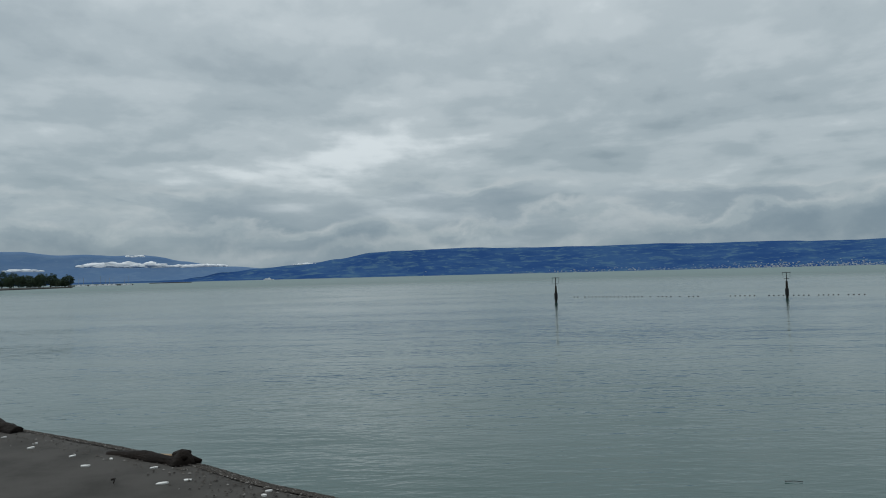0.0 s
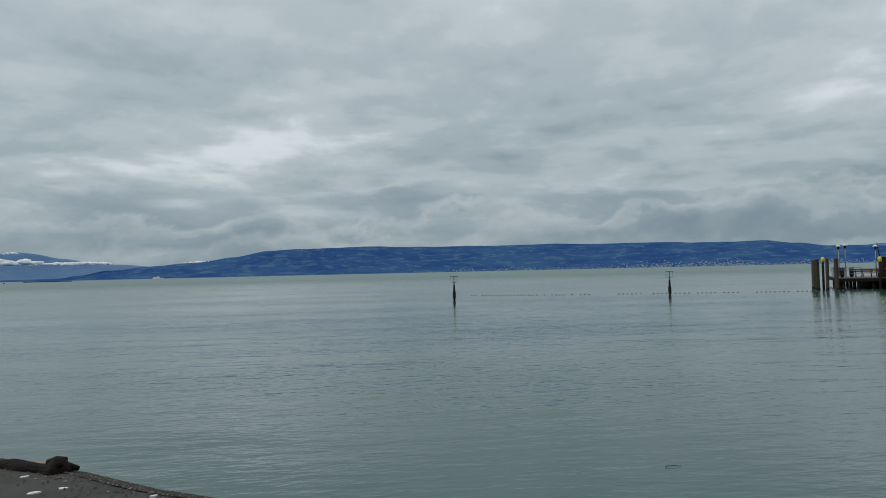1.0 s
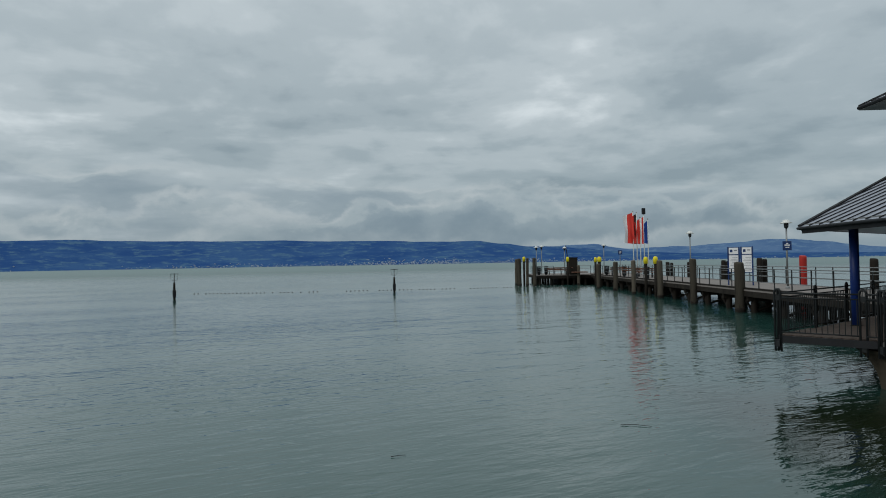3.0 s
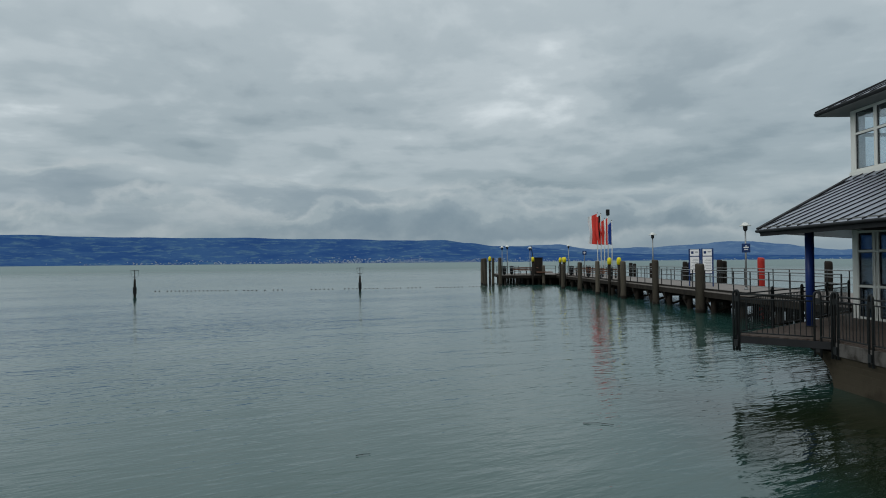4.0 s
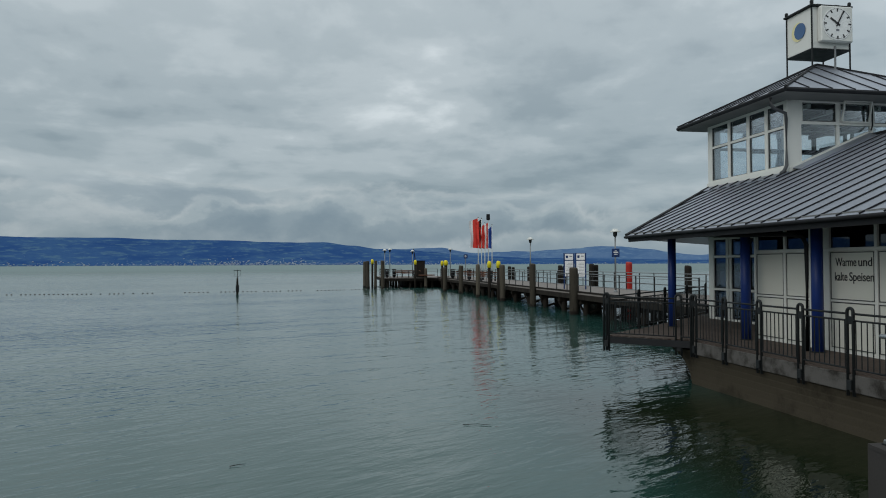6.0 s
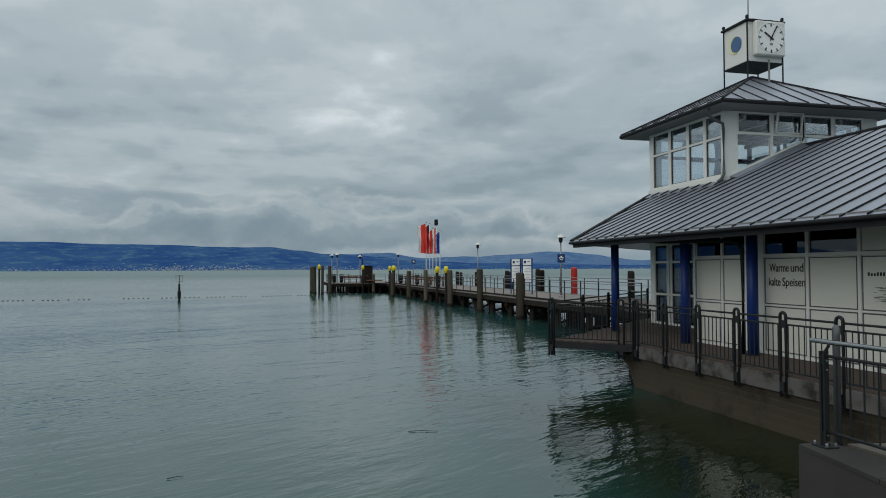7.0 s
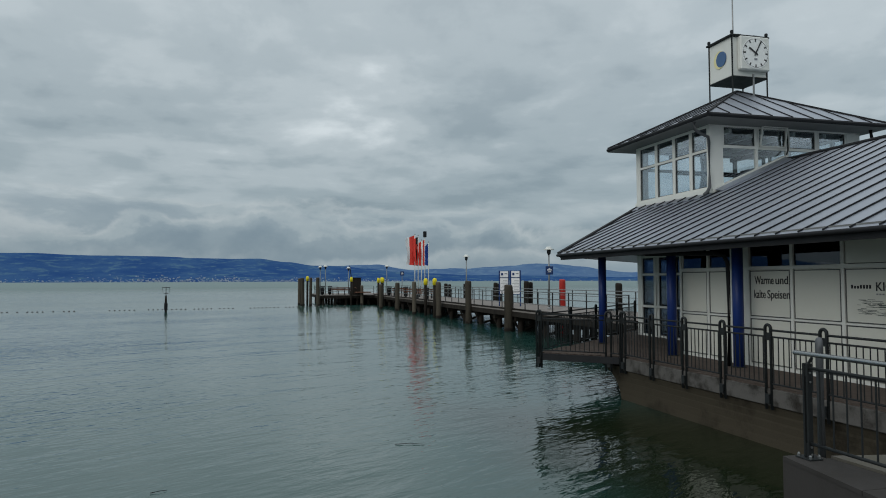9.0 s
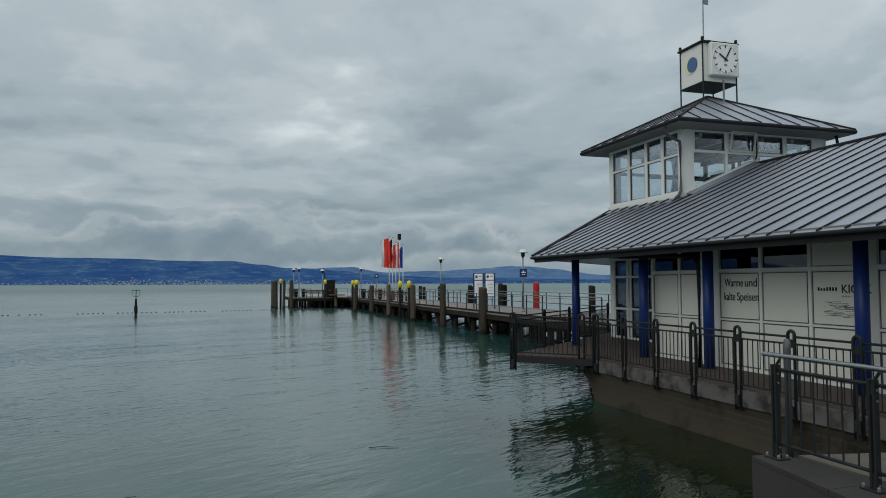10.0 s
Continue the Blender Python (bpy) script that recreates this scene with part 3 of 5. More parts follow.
def float_line():
    root = new("float_line")
    root.location = (30, 70, 0)
    tagged(root, "long line of small dark floats on a rope", "float line")
    pts = [Vector((13.5, 79.0, 0)), Vector((23, 72.6, 0)), Vector((32, 69.2, 0)), Vector((41, 65.2, 0)), Vector((52, 62.5, 0))]
    base = Vector((30, 70, 0))
    rnd = random.Random(9)
    me = mesh_of("float", lathe(bmesh.new(), [(0.02, -0.08), (0.06, -0.04), (0.07, 0.01), (0.055, 0.06), (0.02, 0.08)], 8), M_FLOAT, True)
    for a, b in zip(pts, pts[1:]):
        n = int((b - a).length / 0.42)
        for k in range(n):
            p = a.lerp(b, k / n)
            gap = noise.noise((p.x * 0.35, 4.2, 0.5))
            if gap < -0.42 or rnd.random() < 0.08:
                continue
            piece("float", me, root, pose(p.x - base.x, p.y - base.y + 0.25 * noise.noise((p.x * 0.3, 0, 0)), 0.03, rnd.uniform(-30, 30), 90, 0))
    part("rope", tubed([p - base + Vector((0, 0, -0.02)) for p in pts], 0.015, 5), M_DARK, root)


float_line()

# ---------------------------------------------------------------- terrace of the landing building
ZD = 1.03                                    # terrace level above the lake
TERRACE = [(-6.0, -8.42), (15.12, -8.42), (16.62, -6.98), (23.5, -13.85), (23.5, -22.0), (-6.0, -22.0)]


def terrace():
    setting("terrace_slab", prism(bmesh.new(), TERRACE, ZD - 0.16, ZD - 0.02), M_BEAM, "concrete slab of the lakeside terrace", "terrace")
    # boards laid along the waterfront
    rnd = random.Random(2)
    root = thing("terrace_floor", (0, 0, ZD), "brown weathered boards on the terrace", "deck", kind="structure")
    b = -8.45
    me = mesh_of("board", boxed(0, 1, -0.14, 0, -0.018, 0.006), M_DECK)
    while b > -12.6:
        end = 15.1 + (-8.42 - b) * 0.02
        end = min(16.6 + (-b - 7.0), 23.4) if b < -8.42 else end
        a = 2.0 - rnd.uniform(0, 1.5)
        while a < end - 0.05:
            ln = min(rnd.uniform(2.6, 4.2), end - a)
            piece("board", me, root, Matrix.Translation((a, b, 0)) @ Matrix.Diagonal((ln - 0.008, 1, 1, 1)))
            a += ln
        b -= 0.148
    b = -8.42
    while b < -7.2:
        a0, a1 = 15.12 + (b + 8.42) * 1.04 + 0.15, 16.62 + (-6.98 - b)
        if a1 - a0 > 0.2:
            piece("board", me, root, Matrix.Translation((a0, b + 0.14, 0)) @ Matrix.Diagonal((a1 - a0 - 0.02, 1, 1, 1)))
        b += 0.148
    # deep edge beam along the front, thin edge round the jutting corner
    setting("edge_beam", boxed(-6.0, 15.08, -8.46, -8.40, ZD - 0.30, ZD - 0.012, bev=0.012), M_BEAM, "stained concrete edge beam below the railing", "beam")
    bm = bmesh.new()
    for p, q in (((15.12, -8.42), (16.62, -6.98)), ((16.62, -6.98), (23.5, -13.85))):
        d = (Vector(q) - Vector(p)).normalized()
        nrm = Vector((d.y, -d.x))
        if nrm.dot(Vector(p) - Vector((18, -12))) < 0:
            nrm = -nrm
        c = [Vector(p), Vector(q), Vector(q) + nrm * 0.05, Vector(p) + nrm * 0.05]
        prism(bm, [tuple(v) for v in c], ZD - 0.17, ZD - 0.01)
    setting("platform_edge", bm, M_SEAM, "dark steel edge of the jutting terrace corner", "edge")
    # quay wall: battered end that flares out under the corner
    bm = bmesh.new()
    prof = [(-1.2, 0.0), (0.0, 0.02), (0.15, 0.06), (0.30, 0.14), (0.45, 0.27), (0.58, 0.45), (0.70, 0.70), (0.80, 1.0)]
    rows = []
    for z, out in prof:
        o = out * 0.75
        rows.append([bm.verts.new(v) for v in ((-6, -8.56, z), (15.36 + o * 1.0, -8.56 + o * 0.22, z), (15.95 + o * 1.5, -9.05 - o * 0.1, z), (21.5 + o, -14.8, z), (21.5 + o, -21.5, z), (-6, -21.5, z))])
    for r0, r1 in zip(rows, rows[1:]):
        for k in range(6):
            j = (k + 1) % 6
            bm.faces.new((r0[k], r0[j], r1[j], r1[k]))
    bm.faces.new(rows[-1]), bm.faces.new(rows[0][::-1])
    setting("quay_wall", bm, M_CONC, "stained dark concrete quay wall rising from the lake", "quay wall")


terrace()

# ---------------------------------------------------------------- railings with looped posts


def hoop_path(w, hgt, low):
    pts = [(-w, 0, low), (-w, 0, hgt - w)]
    for k in range(1, 8):
        a = math.pi - math.pi * k / 8
        pts.append((w * math.cos(a), 0, hgt - w + w * math.sin(a)))
    return pts + [(w, 0, hgt - w), (w, 0, low)]


HOOP = mesh_of("post", tubed(hoop_path(0.066, 1.06, -0.36), 0.027, 8), M_STEEL, True)
LUG = mesh_of("plate", boxed(-0.05, 0.05, -0.012, 0.012, 0.80, 0.93, bev=0.004), M_STEEL)
FOOT = mesh_of("plate", boxed(-0.05, 0.05, -0.05, 0.012, -0.26, -0.10, bev=0.004), M_STEEL)
BAR = mesh_of("bar", tubed([(0, 0, 0.08), (0, 0, 0.86)], 0.0095, 6), M_STEEL)


def loop_railing(pts, label, side=0.05):
    """Railing through post points (quay axes): loops, two upper rails, a low rail, bars."""
    base = (pts[0][0], pts[0][1], ZD)
    root = thing("terrace_railing", base, label, "railing", "terrace railings")
    for i, p in enumerate(pts):
        q = pts[min(i + 1, len(pts) - 1)] if i < len(pts) - 1 else pts[i - 1]
        ang = math.degrees(math.atan2(q[1] - p[1], q[0] - p[0]))
        m = pose(p[0] - base[0], p[1] - base[1], 0, 0, 0, ang)
        post = piece("post", HOOP, root, m)
        piece("plate", LUG, post)
        piece("plate", FOOT, post)
    for p, q in zip(pts, pts[1:]):
        a, b = Vector((p[0] - base[0], p[1] - base[1], 0)), Vector((q[0] - base[0], q[1] - base[1], 0))
        d = (b - a).normalized()
        for z, r in ((0.97, 0.019), (0.86, 0.016), (0.08, 0.016)):
            up = Vector((0, 0, z))
            part("rail", tubed([a + d * 0.05 + up, b - d * 0.05 + up], r, 7), M_STEEL, root, smooth=True)
        n = max(2, round((b - a).length / 0.118))
        for k in range(1, n):
            piece("bar", BAR, root, Matrix.Translation(a.lerp(b, k / n)))


FRONT = [(14.95 - 1.205 * k, -8.40) for k in range(12)]
loop_railing([(15.0, -8.40), (15.32, -8.20), (16.58, -6.95)], "dark steel railing across the jutting terrace corner")
loop_railing(FRONT, "dark steel railing with looped posts along the terrace")
loop_railing([(16.64, -7.0), (18.25, -8.61), (19.86, -10.22), (21.47, -11.83), (23.08, -13.44)], "dark steel railing on the lake edge of the terrace")

# ---------------------------------------------------------------- the landing building
BASE = (15.0, -12.0, ZD)
HALL = thing("landing_building", BASE, "white-panelled lakeside kiosk building with blue columns and zinc roof", "building")


def hall(name, bm, mat, label="", parent=None, smooth=False):
    return part(name, bm, mat, parent or HALL, label, smooth, BASE)


FB, GB = -10.2, -12.4                         # plane of the kiosk front, plane of the glazed end


def kiosk_front():
    edges = [15.32, 14.24, 13.40, 12.86, 11.60, 10.355, 9.30, 8.98, 7.75, 6.5, 5.25, 4.0, 2.75, 1.5, 0.2]
    kind = ["w", "w", "p", "w", "w", "s", "p", "w", "w", "s", "w", "w", "w", "s"]
    wall = hall("wall", boxed(0.2, 15.30, FB - 0.22, FB - 0.03, ZD - 0.01, 3.06), M_PANEL)
    hall("sill_rail", boxed(0.2, 15.32, FB - 0.10, FB + 0.012, 3.055, 3.13, bev=0.006), M_WHITE)
    hall("head_rail", boxed(0.2, 15.32, FB - 0.10, FB + 0.012, 3.555, 3.64, bev=0.006), M_WHITE)
    hall("plinth", boxed(0.2, 15.32, FB - 0.05, FB + 0.02, ZD - 0.01, ZD + 0.07, bev=0.006), M_WHITE)
    for e in edges:
        hall("mullion", boxed(e - 0.04, e + 0.04, FB - 0.10, FB + 0.010, ZD + 0.07, 3.56, bev=0.006), M_WHITE)
    for (x1, x0), k in zip(zip(edges, edges[1:]), kind):
        lo, hi = x0 + 0.055, x1 - 0.055
        if k == "p":
            hall("pilaster", boxed(x0 + 0.04, x1 - 0.04, FB - 0.06, FB - 0.004, ZD + 0.07, 3.56, bev=0.004), M_WHITE)
            continue
        for z0, z1, nm in ((ZD + 0.085, 2.035, "lower_panel"), (2.085, 3.04, "middle_panel")):
            hall(nm, boxed(lo, hi, FB - 0.04, FB - 0.008, z0, z1, bev=0.008), M_PANEL)
            bm = bmesh.new()
            for s in ((lo, hi, z0, z0 + 0.018), (lo, hi, z1 - 0.018, z1), (lo, lo + 0.018, z0, z1), (hi - 0.018, hi, z0, z1)):
                box(bm, s[0], s[1], FB - 0.012, FB - 0.0035, s[2], s[3])
            hall("gasket", bm, M_GASKET)
        hall("cross_rail", boxed(x0 + 0.04, x1 - 0.04, FB - 0.05, FB + 0.004, 2.04, 2.08, bev=0.003), M_WHITE)
        if k == "s":
            hall("upper_panel", boxed(lo, hi, FB - 0.04, FB - 0.008, 3.14, 3.55, bev=0.008), M_PANEL)
        else:
            hall("window", boxed(lo - 0.01, hi + 0.01, FB - 0.05, FB - 0.035, 3.125, 3.56), M_DGLASS, "dark reflecting window pane")
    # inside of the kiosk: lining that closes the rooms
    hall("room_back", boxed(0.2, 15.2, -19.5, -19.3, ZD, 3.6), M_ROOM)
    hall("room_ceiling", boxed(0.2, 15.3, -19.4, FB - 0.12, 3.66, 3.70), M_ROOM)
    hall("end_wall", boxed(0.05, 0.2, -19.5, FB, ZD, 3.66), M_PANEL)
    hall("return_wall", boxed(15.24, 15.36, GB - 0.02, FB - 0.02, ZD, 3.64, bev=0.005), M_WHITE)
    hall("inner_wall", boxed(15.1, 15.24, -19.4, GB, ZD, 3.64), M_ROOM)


kiosk_front()


def glazed_front(a0, a1, b, rows, posts, z_lo, z_hi, axis="a", skin=M_GLASS, sloped=None):
    """Glazed screen: posts and transoms round separate panes. axis 'a': runs along a at b; 'b': runs along b at a."""
    def put(name, s0, s1, t0, t1, z0, z1, mat, label="", bev=0.004):
        if axis == "a":
            hall(name, boxed(s0, s1, b + t0, b + t1, z0, z1, bev=bev), mat, label)
        else:
            hall(name, boxed(b - t1, b - t0, s0, s1, z0, z1, bev=bev), mat, label)
    for p in posts:
        put("mullion", p - 0.035, p + 0.035, -0.09, 0.012, z_lo, z_hi, M_WHITE)
    for p, q in zip(posts, posts[1:]):
        for z in rows:
            put("transom", p + 0.035, q - 0.035, -0.08, 0.006, z - 0.035, z + 0.035, M_WHITE)
        for z0, z1 in zip(rows, rows[1:]):
            put("casement", p + 0.035, p + 0.065, -0.06, 0.02, z0 + 0.035, z1 - 0.035, M_WHITE)
            put("casement", q - 0.065, q - 0.035, -0.06, 0.02, z0 + 0.035, z1 - 0.035, M_WHITE)
            bm = bmesh.new()
            u0, u1, v0, v1 = p + 0.055, q - 0.055, z0 + 0.03, z1 - 0.03
            for e0, e1, f0, f1 in ((u0, u0 + 0.02, v0, v1), (u1 - 0.02, u1, v0, v1), (u0 + 0.02, u1 - 0.02, v0, v0 + 0.02), (u0 + 0.02, u1 - 0.02, v1 - 0.02, v1)):
                if axis == "a":
                    box(bm, e0, e1, b - 0.04, b - 0.01, f0, f1)
                else:
                    box(bm, b + 0.01, b + 0.04, e0, e1, f0, f1)
            hall("gasket", bm, M_GASKET)
            put("pane", p + 0.06, q - 0.06, -0.035, -0.025, z0 + 0.03, z1 - 0.03, skin, bev=0)


# ground floor of the glazed end
glazed_front(15.4, 21.05, GB, [ZD + 0.04, 2.0, 3.03, 3.6], [15.46, 16.3, 17.2, 18.1, 18.92, 19.85, 20.02, 20.82], ZD, 3.66, skin=M_MGLASS)
hall("corner_post", boxed(20.80, 21.06, GB - 0.2, GB + 0.02, ZD, 3.70, bev=0.01), M_WHITE)
glazed_front(-17.3, -12.5, 21.0, [ZD + 0.04, 2.0, 3.03, 3.6], [-17.2, -16.0, -14.85, -13.7, -12.6], ZD, 3.66, "b")
hall("rear_wall", boxed(15.3, 21.05, -17.4, -17.25, ZD, 3.6), M_PANEL)
hall("counter", boxed(16.2, 18.6, -15.2, -14.2, ZD, ZD + 1.1, bev=0.02), M_BLUE)
hall("hall_floor", boxed(0.3, 21.0, -19.3, GB, ZD - 0.01, ZD + 0.012), M_DECK)

# lantern storey
LZ0, LZ1, TZ = 5.38, 7.36, 6.53
ROOF_RISE = 0.43


def roof_z(b):
    return 3.62 + ROOF_RISE * (-8.6 - b)


glazed_front(17.1, 21.0, GB, [LZ0 + 0.06, TZ, 7.2], [17.16, 18.0, 18.86, 19.84, 20.86], LZ0, LZ1)
hall("lantern_sill", boxed(17.06, 21.06, GB - 0.10, GB + 0.06, LZ0 - 0.10, LZ0 + 0.03, bev=0.008), M_WHITE)
hall("lantern_head", boxed(17.08, 21.02, GB - 0.12, GB + 0.02, 7.19, 7.30, bev=0.006), M_WHITE)
hall("lantern_corner", boxed(17.08, 17.24, GB - 0.34, GB + 0.016, 5.2, 7.40, bev=0.008), M_WHITE)
hall("lantern_corner", boxed(20.86, 21.04, GB - 0.30, GB + 0.016, 5.2, 7.40, bev=0.008), M_WHITE)
hall("lantern_corner", boxed(17.08, 17.24, -17.6, -17.12, 6.0, 7.40, bev=0.008), M_WHITE)
hall("lantern_head", boxed(17.08, 17.22, -17.3, GB - 0.34, 7.19, 7.30, bev=0.006), M_WHITE)
hall("lantern_head", boxed(17.08, 21.0, -17.62, -17.45, 7.19, 7.30, bev=0.006), M_WHITE)
hall("lantern_head", boxed(20.86, 21.02, -17.45, GB - 0.12, 7.19, 7.30, bev=0.006), M_WHITE)


def landward_glazing():
    """Lantern side that the main roof cuts off on the slant."""
    posts = [-12.78, -13.95, -15.0, -16.04, -17.12]
    for p in posts:
        lo = max(roof_z(max(p, -14.85)) + 0.02, 5.4)
        hall("mullion", boxed(17.09, 17.19, p - 0.04, p + 0.04, lo, 7.26, bev=0.004), M_WHITE)
    for p, q in zip(posts, posts[1:]):
        hall("transom", boxed(17.09, 17.18, q + 0.04, p - 0.04, TZ + 0.07, TZ + 0.15, bev=0.004), M_WHITE)
        hall("pane", boxed(17.13, 17.14, q + 0.05, p - 0.05, TZ + 0.15, 7.24), M_GLASS)
        bm = bmesh.new()
        for e0, e1, f0, f1 in ((q + 0.075, q + 0.097, TZ + 0.15, 7.2), (p - 0.097, p - 0.075, TZ + 0.15, 7.2), (q + 0.097, p - 0.097, TZ + 0.15, TZ + 0.172), (q + 0.097, p - 0.097, 7.178, 7.2)):
            box(bm, 17.10, 17.128, e0, e1, f0, f1)
        hall("gasket", bm, M_GASKET)
        for s in (q + 0.04, p - 0.075):
            hall("casement", boxed(17.08, 17.16, s, s + 0.035, TZ + 0.15, 7.24, bev=0.004), M_WHITE)
        z0, z1 = roof_z(max(p, -14.85)) + 0.05, roof_z(max(q, -14.85)) + 0.05
        if min(z0, z1) < TZ:
            bm = bmesh.new()
            pts = [(p - 0.05, z0), (q + 0.05, min(z1, TZ + 0.06)), (q + 0.05, TZ + 0.07), (p - 0.05, TZ + 0.07)]
            f0 = [bm.verts.new((17.13, s, z)) for s, z in pts]
            f1 = [bm.verts.new((17.14, s, z)) for s, z in pts]
            bm.faces.new(f0), bm.faces.new(f1[::-1])
            hall("pane", bm, M_GLASS)
    # sloping sill that follows the roof
    bm = bmesh.new()
    for x0, x1, dz0, dz1 in ((17.03, 17.16, 0.02, 0.14),):
        vs = [bm.verts.new((x, b, roof_z(b) + dz)) for x in (x0, x1) for b, dz in ((-12.42, dz0), (-12.42, dz1), (-14.85, dz1), (-14.85, dz0))]
        for f in ((0, 1, 2, 3), (7, 6, 5, 4), (0, 4, 5, 1), (1, 5, 6, 2), (2, 6, 7, 3), (3, 7, 4, 0)):
            bm.faces.new([vs[i] for i in f])
    hall("sloping_sill", bm, M_WHITE)
    # a tilted open casement
    bm = bmesh.new()
    for s in ((-14.9, -14.86, 0, 0.6), (-14.06, -14.02, 0, 0.6), (-14.9, -14.02, 0, 0.04), (-14.9, -14.02, 0.56, 0.6)):
        box(bm, -0.02, 0.02, s[0], s[1], s[2], s[3])
    bmesh.ops.rotate(bm, verts=bm.verts, cent=(0, 0, 0), matrix=Matrix.Rotation(radians(-12), 3, "Y"))
    bmesh.ops.translate(bm, verts=bm.verts, vec=(17.06, 0, TZ + 0.14))
    hall("tilted_casement", bm, M_WHITE)


landward_glazing()
glazed_front(17.2, 20.9, -17.55, [6.0, TZ, 7.2], [17.2, 18.1, 19.0, 19.95, 20.9], 5.9, 7.3)
glazed_front(-17.5, -12.6, 20.95, [LZ0 + 0.06, TZ, 7.2], [-17.4, -16.2, -15.0, -13.8, -12.7], LZ0, 7.3, "b")
# beams and ties seen through the lantern
for b in (-13.6, -16.0):
    hall("roof_tie", boxed(17.2, 20.9, b - 0.06, b + 0.06, 6.92, 7.04), M_STEEL)
hall("roof_tie", boxed(18.95, 19.1, -17.4, -12.5, 6.1, 6.22), M_STEEL)
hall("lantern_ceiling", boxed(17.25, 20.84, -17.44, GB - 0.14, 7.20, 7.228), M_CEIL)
for b in (-13.2, -14.3, -15.4, -16.5):
    hall("ceiling_joist", boxed(17.26, 20.83, b - 0.05, b + 0.05, 7.08, 7.197, bev=0.006), M_WHITE)
hall("lantern_duct", tubed([(18.3, -13.0, 5.4), (18.3, -13.0, 6.9), (18.3, -13.2, 7.1)], 0.14, 10), M_STEEL)


# ---- roofs in zinc strips with standing seams
def slab(pts, thick):
    """Sheet of even thickness under a plane outline."""
    bm = bmesh.new()
    p = [Vector(v) for v in pts]
    n = (p[1] - p[0]).cross(p[2] - p[0]).normalized()
    if n.z < 0:
        p.reverse()
        n = -n
    hi = [bm.verts.new(v) for v in p]
    lo = [bm.verts.new(v - n * thick) for v in p]
    bm.faces.new(hi), bm.faces.new(lo[::-1])
    for i in range(len(p)):
        j = (i + 1) % len(p)
        bm.faces.new((hi[j], hi[i], lo[i], lo[j]))
    return bm


def seam(p, q, parent, w=0.008, hgt=0.028):
    p, q = Vector(p), Vector(q)
    d = (q - p).normalized()
    s = d.cross(Vector((0, 0, 1))).normalized() * w
    u = s.cross(d).normalized() * hgt
    bm = bmesh.new()
    vs = [bm.verts.new(v) for e in (p, q) for v in (e - s, e + s, e + s + u, e - s + u)]
    for f in ((3, 2, 1, 0), (4, 5, 6, 7), (0, 1, 5, 4), (1, 2, 6, 5), (2, 3, 7, 6), (3, 0, 4, 7)):
        bm.faces.new([vs[i] for i in f])
    return hall("seam", bm, M_SEAM, "", parent)


EAVE_B, RIDGE_B = -8.6, -14.85
A_END = 18.98


